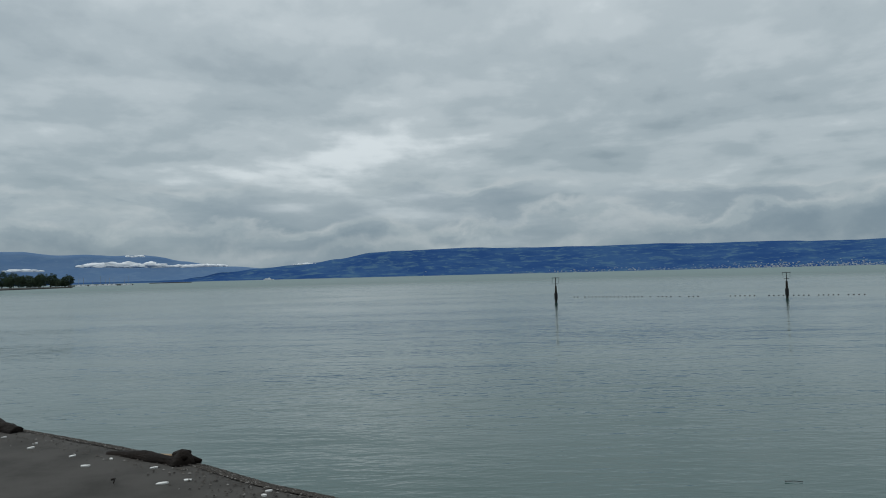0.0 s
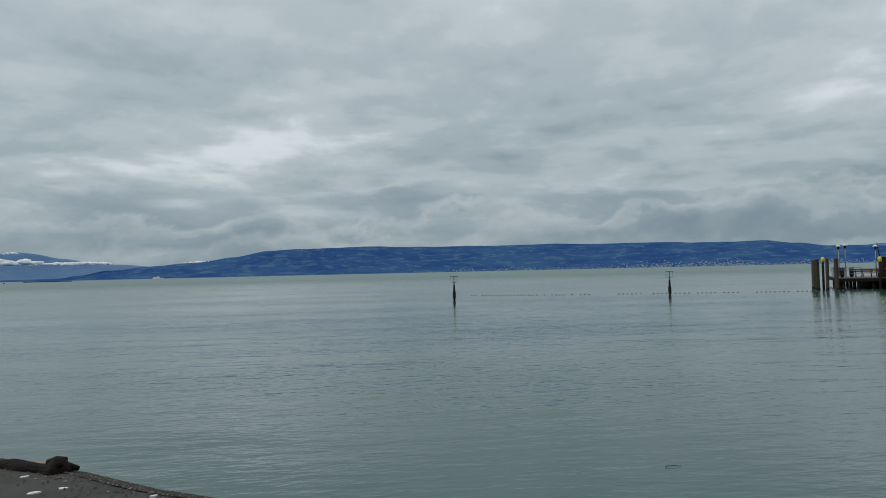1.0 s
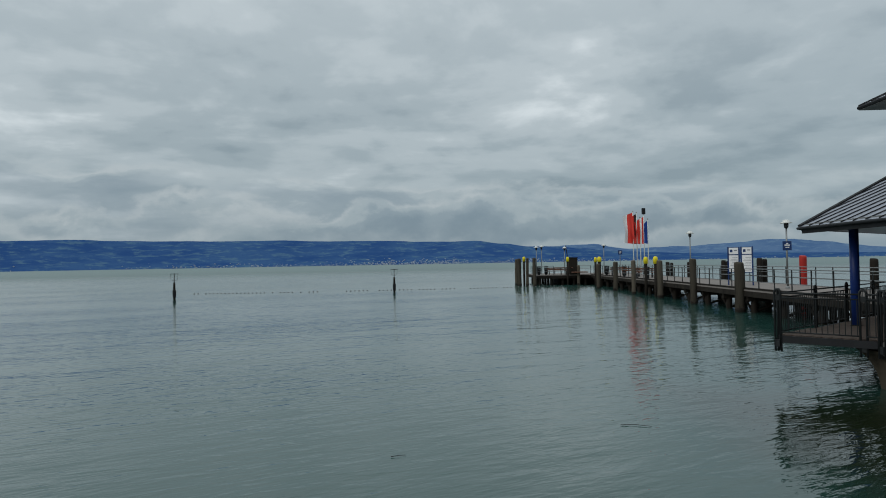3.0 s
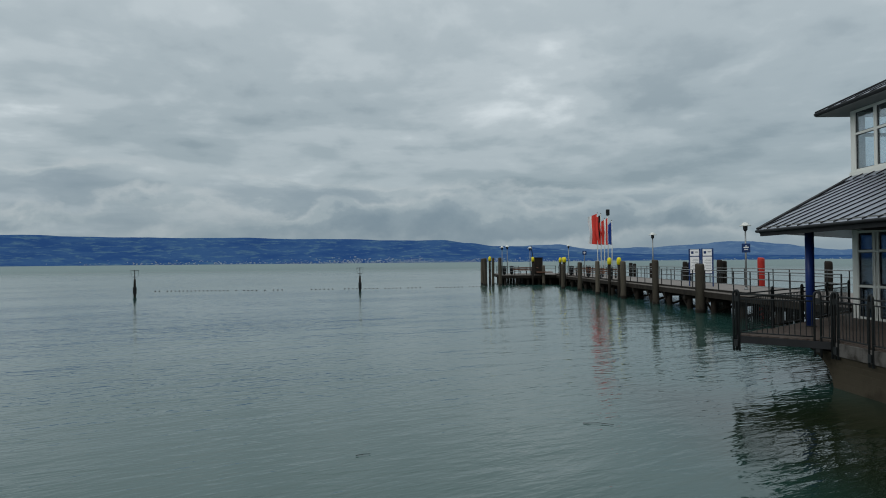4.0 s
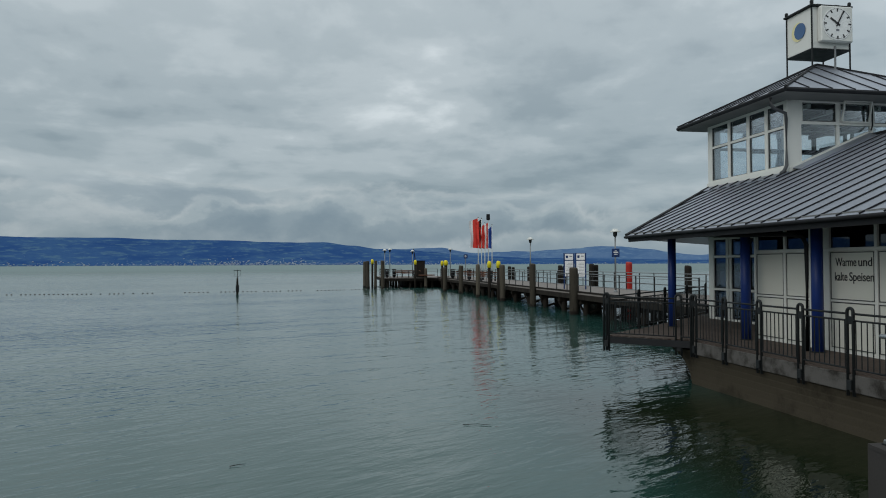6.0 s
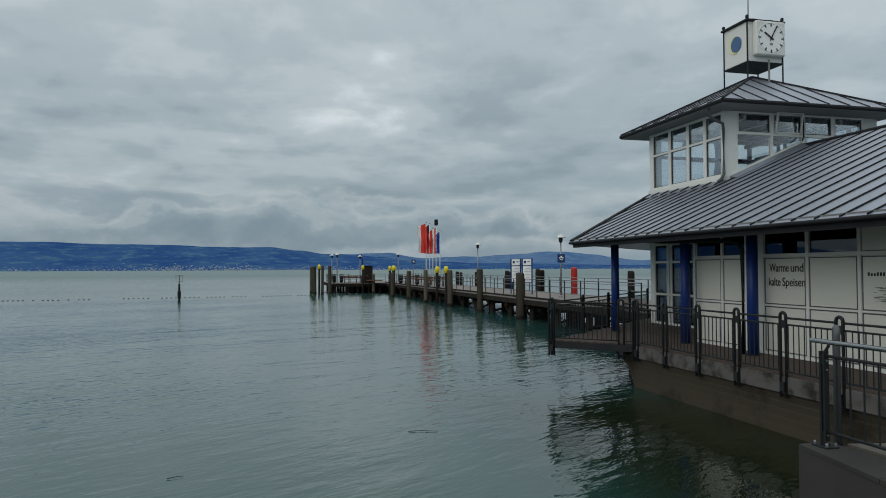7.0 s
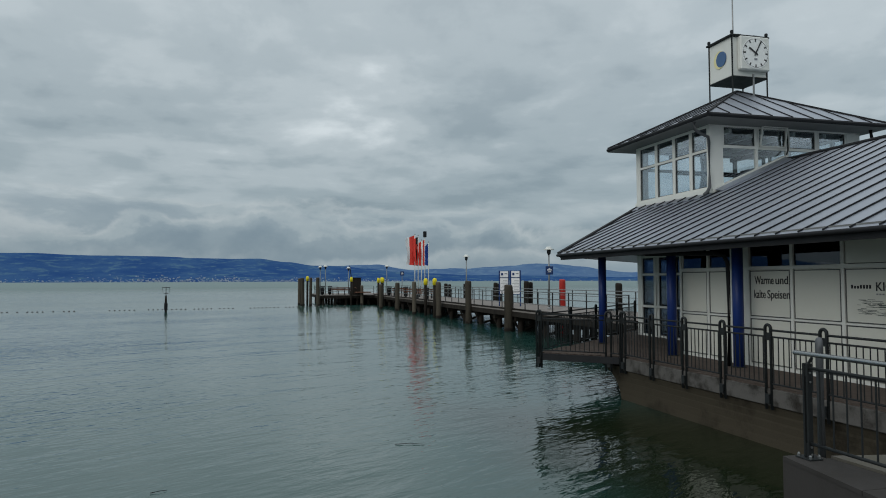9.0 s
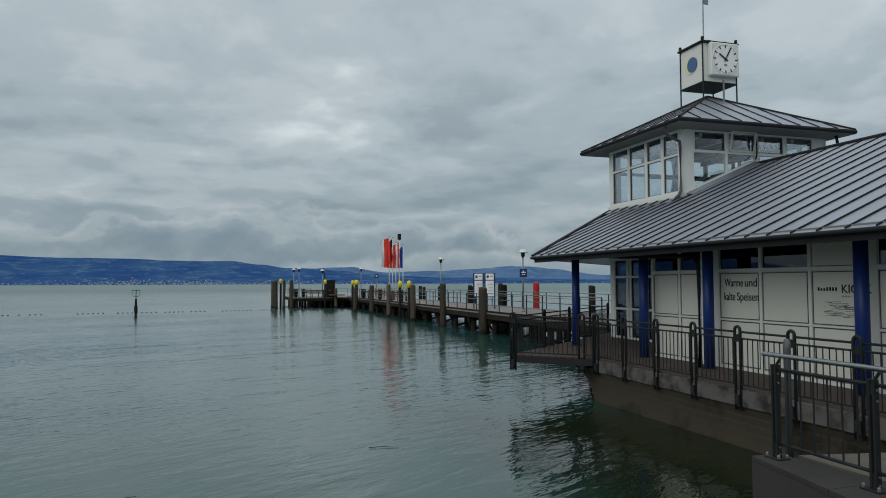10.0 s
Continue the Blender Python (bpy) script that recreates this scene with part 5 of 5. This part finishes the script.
for i, (a, b, r, top) in enumerate(((37.4, -13.87, 0.30, 2.59), (44.95, -13.83, 0.26, 2.82), (51.95, -13.62, 0.27, 2.73), (58.6, -13.2, 0.22, 2.77), (66.4, -13.3, 0.27, 2.66), (71.4, -12.6, 0.22, 2.48), (81.8, -7.15, 0.24, 3.24), (82.4, -6.35, 0.20, 3.24), (82.9, -5.5, 0.27, 3.2), (86.5, -5.35, 0.22, 3.16), (83.2, -12.4, 0.22, 2.3))):
    mooring_pile(a, b, r, top, i)
for i, (a, top) in enumerate(((35.4, 2.67), (49.2, 2.79), (56.1, 2.66), (64.8, 2.52), (71.8, 2.53))):
    mooring_pile(a, -19.62, 0.23, top, 30 + i, "dark tarred timber pile beside the pier", M_PILED)
    if i:
        mooring_pile(a + 0.3, -20.1, 0.2, top - 0.08, 40 + i, "dark tarred timber pile beside the pier", M_PILED)
mooring_pile(43.0, -19.72, 0.25, 2.9, 60, "bright red painted pile beside the pier", M_REDP)


def yellow_pile(a, b, top):
    root = thing("yellow_capped_pile", (a, b, 0), "thin pile with a rounded yellow cap at the pier", "pile", "yellow-capped piles")
    part("trunk", lathe(bmesh.new(), [(0.13, -1), (0.12, top - 0.5)], 9), M_PILED, root, "", True)
    part("cap", lathe(bmesh.new(), [(0.17, top - 0.55), (0.18, top - 0.2), (0.15, top - 0.06), (0.06, top)], 12), M_YELLOW, root, "yellow rounded cap", True)


for a, b, top in ((83.8, -6.1, 3.42), (83.6, -11.2, 3.32), (79.5, -13.75, 3.2), (78.5, -14.0 + 0.3 - 0.25, 3.25), (76.5, -13.7, 3.22), (56.6, -13.72, 3.06), (53.6, -13.72, 3.06)):
    yellow_pile(a, b, top)


def pier_lamp(a, b, top, label="slim grey pier lamp with a white disc shade"):
    root = thing("pier_lamp", (a, b, ZP), label, "lamp", "pier lamps")
    h = top - ZP
    part("pole", tubed([(0, 0, 0), (0, 0, h * 0.5), (0, 0, h - 0.45)], 0.055, 9, 0.04), M_GALV, root, "", True)
    part("base", lathe(bmesh.new(), [(0.11, 0), (0.11, 0.05), (0.07, 0.12)], 10), M_GALV, root)
    part("lantern", lathe(bmesh.new(), [(0.06, h - 0.46), (0.11, h - 0.38), (0.12, h - 0.22), (0.08, h - 0.18)], 12), M_STEEL, root, "", True)
    part("shade", lathe(bmesh.new(), [(0.29, h - 0.19), (0.30, h - 0.16), (0.16, h - 0.10), (0.15, h - 0.02), (0.06, h)], 16), M_WHITE, root, "white disc shade", True)
    return root


def blue_sign(root, z, w=0.46):
    s = part("sign", boxed(-0.06, -0.035, -w / 2, w / 2, z - 0.24, z + 0.24, bev=0.01), M_SIGNB, root, "navy blue square sign")
    part("symbol", boxed(-0.068, -0.061, -0.14, 0.14, z + 0.0, z + 0.06), M_POSTER, s)
    part("symbol", boxed(-0.068, -0.061, -0.10, 0.10, z - 0.10, z - 0.06), M_POSTER, s)
    part("symbol", boxed(-0.068, -0.061, -0.05, 0.05, z + 0.08, z + 0.13), M_POSTER, s)


lamp = pier_lamp(37.4, -16.33, 4.78)
blue_sign(lamp, 2.22)
for a, b, top in ((53.2, -16.2, 4.9), (87.0, -16.1, 4.82), (84.6, -7.65, 4.66), (85.0, -8.3, 4.75), (84.6, -11.0, 4.55)):
    pier_lamp(a, b, top)
pole = thing("sign_post", (80.0, -16.6, ZP), "thin grey post with a small navy sign on the pier", "sign")
part("pole", tubed([(0, 0, 0), (0, 0, 2.75)], 0.04, 8), M_GALV, pole)
blue_sign(pole, 2.5)


def notice_board(a, b):
    root = thing("notice_board", (a, b, ZP), "navy-framed timetable board with white posters on the pier", "notice board", "timetable boards", turn=-20)
    for y in (-0.31, 0.31):
        part("upright", boxed(-0.04, 0.04, y - 0.04, y + 0.04, 0, 2.30, bev=0.008), M_SIGNB, root)
    part("panel", boxed(-0.02, 0.02, -0.28, 0.28, 0.75, 2.28), M_SIGNB, root)
    post = part("poster", boxed(-0.028, -0.021, -0.26, 0.26, 0.80, 1.80), M_POSTER, root, "white timetable poster")
    head = part("header_panel", boxed(-0.028, -0.021, -0.26, 0.26, 1.86, 2.25), M_POSTER, root, "white header with small marks")
    for k in range(9):
        part("text_bar", boxed(-0.032, -0.0285, -0.22, 0.20 - 0.06 * (k % 3), 0.88 + k * 0.095, 0.90 + k * 0.095), M_GREYINK, post)
    part("text_bar", boxed(-0.032, -0.0285, -0.20, -0.02, 2.06, 2.12), M_GREYINK, head)
    part("symbol", boxed(-0.032, -0.0285, 0.06, 0.20, 1.98, 2.14), M_SIGNB, head)


notice_board(43.3, -15.75)
notice_board(42.3, -16.15)


def flag_cloth(width, top, low, seed, stripes):
    """Hanging banner in folds; stripes: (share, material) from the pole outwards. Yields one mesh for each stripe."""
    rnd = random.Random(seed)
    ph = rnd.uniform(0, 6)
    s0 = 0.0
    for share, mat in stripes:
        s1 = s0 + share
        bm = bmesh.new()
        nu, nv = max(3, int(10 * share)), 14
        for t in (0.0, 0.012):
            grid = []
            for j in range(nv + 1):
                v = j / nv
                row = []
                for i in range(nu + 1):
                    u = s0 + (s1 - s0) * i / nu
                    fold = math.sin(u * 9 + ph + v * 2.2) * 0.10 * u + 0.05 * math.sin(v * 7 + ph) * u
                    sway = 1 + 0.10 * math.sin(v * 6.0 + ph) * u
                    row.append(bm.verts.new((fold - 0.1 * u + t, 0.03 + width * u * sway, top - (top - low) * v - 0.35 * u * (1 - v) + 0.10 * u * v)))
                grid.append(row)
            for p, q in zip(grid, grid[1:]):
                for i in range(nu):
                    bm.faces.new((p[i], p[i + 1], q[i + 1], q[i]))
        yield bm, mat
        s0 = s1


def flagpole(b, top, cloth_top, cloth_low, width, stripes, seed, label, extra=False):
    root = thing("flagpole", (74.0, b, ZP), label, "flagpole", "flagpoles on the pier")
    part("pole", tubed([(0, 0, 0), (0, 0, top - ZP)], 0.06, 8, 0.04), M_WHITE, root, "", True)
    part("finial", lathe(bmesh.new(), [(0.05, 0), (0.07, 0.05), (0.02, 0.12)], 8, (0, 0, top - ZP)), M_GALV, root)
    for bm, mat in flag_cloth(width, cloth_top - ZP, cloth_low - ZP, seed, stripes):
        part("flag_stripe", bm, mat, root, "", True)
    if extra:
        part("light_box", boxed(-0.16, 0.16, -0.17, 0.17, top - ZP - 0.40, top - ZP + 0.24, bev=0.03), M_DARK, root, "black box lamp at the pole top")


flagpole(-16.75, 7.8, 7.75, 4.5, 0.92, [(0.6, M_RED), (0.4, M_WFLAG)], 1, "flagpole with a hanging red and white banner")
flagpole(-17.12, 7.7, 7.62, 4.45, 0.58, [(0.4, M_BKFLAG), (0.6, M_RED)], 2, "flagpole with a hanging black and red flag")
flagpole(-17.48, 7.2, 7.1, 4.45, 0.52, [(1.0, M_RED)], 3, "flagpole with a hanging red flag")
flagpole(-17.86, 7.95, 7.3, 4.45, 0.56, [(0.35, M_RED), (0.3, M_WFLAG), (0.35, M_RED)], 4, "tall flagpole with a red and white flag and lamp box", True)
flagpole(-18.27, 7.0, 6.9, 4.45, 0.42, [(1.0, M_BUFLAG)], 5, "flagpole with a hanging dark blue flag")


def bench(a, b, turn, label="brown slatted bench on the pier"):
    root = thing("bench", (a, b, ZP), label, "bench", "pier benches", turn=turn)
    for k in range(3):
        part("seat_slat", boxed(-0.9, 0.9, -0.24 + 0.17 * k, -0.10 + 0.17 * k, 0.43, 0.47, bev=0.006), M_BROWN, root)
    for k in range(2):
        part("back_slat", boxed(-0.9, 0.9, 0.26, 0.30, 0.56 + 0.18 * k, 0.69 + 0.18 * k, bev=0.006), M_BROWN, root)
    for x in (-0.7, 0.7):
        part("leg", boxed(x - 0.03, x + 0.03, -0.22, 0.28, 0, 0.43, bev=0.006), M_STEEL, root)
        part("back_support", boxed(x - 0.03, x + 0.03, 0.22, 0.26, 0.43, 0.88, bev=0.006), M_STEEL, root)


for a, b in ((85.0, -9.9), (85.0, -11.9), (87.2, -10.8), (76.0, -15.6), (69.0, -15.4), (64.0, -15.4)):
    bench(a, b, -90)


def gangway_box():
    root = thing("gangway_hoist", (85.0, -12.0, ZP), "dark brown gangway hoist housing with a leaning mast", "hoist")
    bm = boxed(-0.55, 0.55, -0.5, 0.5, 0, 2.0, bev=0.03)
    part("housing", bm, M_PILED, root)
    part("roof_plate", boxed(-0.62, 0.62, -0.56, 0.56, 2.0, 2.06, bev=0.01), M_DARK, root)
    part("mast", tubed([(0.2, 0.5, 1.6), (0.25, 0.78, 3.5)], 0.05, 7), M_DARK, root)
    part("ramp", boxed(-2.4, -0.7, -1.4, 0.3, 0.25, 0.36, bev=0.01), M_BROWN, root)
    part("ramp_rail", tubed([(-2.4, 0.3, 0.8), (-0.7, 0.3, 0.9)], 0.03, 6), M_BROWN, root)


gangway_box()


def bin_on_pier(a, b):
    root = thing("litter_bin", (a, b, ZP), "dark round litter bin on the pier", "bin", "pier bins")
    part("body", lathe(bmesh.new(), [(0.20, 0.1), (0.24, 0.85), (0.22, 0.88)], 12), M_DARK, root, "", True)
    part("lid", lathe(bmesh.new(), [(0.27, 0.92), (0.25, 1.02), (0.05, 1.08)], 12), M_STEEL, root, "", True)
    part("stand", tubed([(0, 0, 0), (0, 0, 0.12)], 0.12, 8), M_STEEL, root)


for a, b in ((85.4, -8.0), (85.8, -8.9), (77.5, -13.0 - 1.6), (70.5, -15.0), (61.5, -15.0)):
    bin_on_pier(a, b)


# ---------------------------------------------------------------- things on the beach
def ground_z(x, y):
    best = min((((Vector(a).lerp(Vector(b), f) - Vector((x, y))).length, 0) for a, b in zip(SHORE, SHORE[1:]) for f in (0, 0.25, 0.5, 0.75)))[0]
    s = max(0.0, best)
    return 0.10 * min(s, 0.35) / 0.35 + (min(s, 2.5) - 0.35) * 0.028 * (s > 0.35)


def driftwood(name, p, q, r0, r1, seed, label, root_ball=False):
    p, q = Vector(p), Vector(q)
    ob = new(name)
    d = q - p
    ob.matrix_world = Matrix.Translation(p) @ pose(0, 0, 0, 0, 0, math.degrees(math.atan2(d.y, d.x)))
    tagged(ob, label, "log", "driftwood logs")
    ln, seg = d.length, 14
    bm = bmesh.new()
    rings = []
    for i in range(41):
        f = i / 40
        r = r0 + (r1 - r0) * f
        if root_ball:
            r *= 1 + 0.55 * math.exp(-((f - 0.90) / 0.07) ** 2) - 0.35 * max(0, f - 0.95) / 0.05
        c = Vector((ln * f, 0.06 * math.sin(f * 5 + seed), r * 0.75 + 0.05 * math.sin(f * 4)))
        ring = []
        for k in range(seg):
            a = 2 * math.pi * k / seg
            n3 = (f * 5 + seed, math.cos(a) * 1.3, math.sin(a) * 1.3)
            rr = r * (1 + 0.28 * noise.noise(n3) + 0.12 * noise.noise((f * 22, math.cos(a) * 3, math.sin(a) * 3 + seed)))
            ring.append(bm.verts.new(c + Vector((0.05 * noise.noise((a, seed, f * 9)), math.cos(a) * rr, math.sin(a) * rr * 0.85))))
        rings.append(ring)
    for a, b in zip(rings, rings[1:]):
        for k in range(seg):
            bm.faces.new((a[k], a[(k + 1) % seg], b[(k + 1) % seg], b[k]))
    bm.faces.new(rings[0][::-1]), bm.faces.new(rings[-1])
    part("trunk", bm, M_LOG, ob, "", True)
    if root_ball:
        for k, (x, y, z, tx, ty, tz) in enumerate(((0.86, 0.05, 0.12, 1.02, 0.1, 0.12), (0.84, -0.05, 0.16, 0.97, -0.12, 0.22), (0.8, 0.0, 0.18, 0.93, 0.06, 0.25))):
            part("root_stub", tubed([(ln * x, y, z), (ln * (x + tx) / 2, (y + ty) / 2, (z + tz) / 2 + 0.03), (ln * tx, ty, tz)], 0.08, 8, 0.035), M_LOG, ob, "", True)
        part("bare_streak", tubed([(ln * 0.5, -0.03, r0 * 1.8), (ln * 0.7, 0.02, r0 * 1.95), (ln * 0.86, 0.0, r0 * 2.35)], 0.05, 7, 0.03), M_LOGP, ob, "pale strip of bare wood", True)
    return ob


driftwood("driftwood_log", (-5.52, 11.43, 0.0), (-3.84, 10.70, 0.0), 0.085, 0.13, 1.0, "dark wet driftwood log with root stubs at the waterline", True)
driftwood("driftwood_log", (-9.6, 14.05, 0.05), (-8.02, 13.35, 0.05), 0.14, 0.13, 6.0, "brown driftwood log lying on the beach")


for i, (x, y, w) in enumerate(((-7.0, 11.93, 0.15), (-5.97, 11.28, 0.14), (-5.44, 10.64, 0.18), (-5.26, 11.07, 0.10), (-4.36, 10.48, 0.13), (-3.9, 9.63, 0.19), (-3.61, 9.79, 0.15), (-2.36, 9.23, 0.12), (-2.38, 9.04, 0.12), (-7.12, 12.26, 0.10), (-8.01, 12.82, 0.10))):
    rnd = random.Random(100 + i)
    pts = []
    for k in range(9):
        r = 1 + rnd.uniform(-0.18, 0.12)
        pts.append((w * 0.42 * r * math.cos(2 * math.pi * k / 9), w * 0.22 * r * math.sin(2 * math.pi * k / 9)))
    stone = new("flat_stone", mesh_of("flat_stone", prism(bmesh.new(), pts, -0.015, 0.012), M_STONE))
    stone.matrix_world = pose(x, y, ground_z(x, y) + 0.005, rnd.uniform(-3, 3), rnd.uniform(-3, 3), rnd.uniform(-60, 60))
    tagged(stone, "pale flat stone lying on dark sand", "stone", "pale flat stones")


def pebbles():
    rnd = random.Random(21)
    verts, faces = [], []
    for k in range(15000):
        s = rnd.uniform(2.2, 8.4) / (len(SHORE) - 1)
        p, inl = shore_point(s)
        mean = Vector((-0.55, -0.83)).normalized()
        d = rnd.uniform(-0.02, 0.34) if rnd.random() < 0.9 else abs(rnd.gauss(0.3, 0.35))
        q = p + mean * (d - 0.02)
        r = rnd.uniform(0.008, 0.022) * (1.3 if rnd.random() < 0.1 else 1)
        z = 0.10 * min(d, 0.35) / 0.35 + max(0, d - 0.35) * 0.028 + 0.014
        t = rnd.uniform(0, 3)
        b = len(verts)
        for a in range(5):
            w = t + a * 1.2566
            verts.append((q.x + r * math.cos(w) * rnd.uniform(0.8, 1.3), q.y + r * math.sin(w) * rnd.uniform(0.7, 1.1), z))
        verts.append((q.x, q.y, z + r * rnd.uniform(0.5, 0.9)))
        faces += [(b + a, b + (a + 1) % 5, b + 5) for a in range(5)]
    me = bpy.data.meshes.new("pebbles")
    me.from_pydata(verts, [], faces)
    me.materials.append(M_PEB)
    tagged(new("pebbles", me), "brown and grey pebbles along the waterline", "pebbles", kind="stuff")


pebbles()


def stick(pts, r, label, name="stick", mat=None):
    base = Vector(pts[0])
    bm = tubed([Vector(p) - base for p in pts], r, 6, r * 0.5)
    ob = new(name, mesh_of(name, bm, mat or M_LOG, True))
    ob.location = base
    tagged(ob, label, "stick", "drifting sticks")


stick([(-4.62, 9.72, 0.17), (-4.55, 9.66, 0.20), (-4.5, 9.52, 0.18)], 0.016, "short dark stick on the sand")
stick([(4.40, 9.40, 0.012), (4.52, 9.37, 0.02), (4.62, 9.36, 0.012)], 0.006, "thin dark stick floating on the lake")
stick([(8.55, 9.0, 0.012), (8.75, 8.85, 0.02), (8.9, 8.62, 0.012)], 0.006, "thin dark stick floating on the lake")
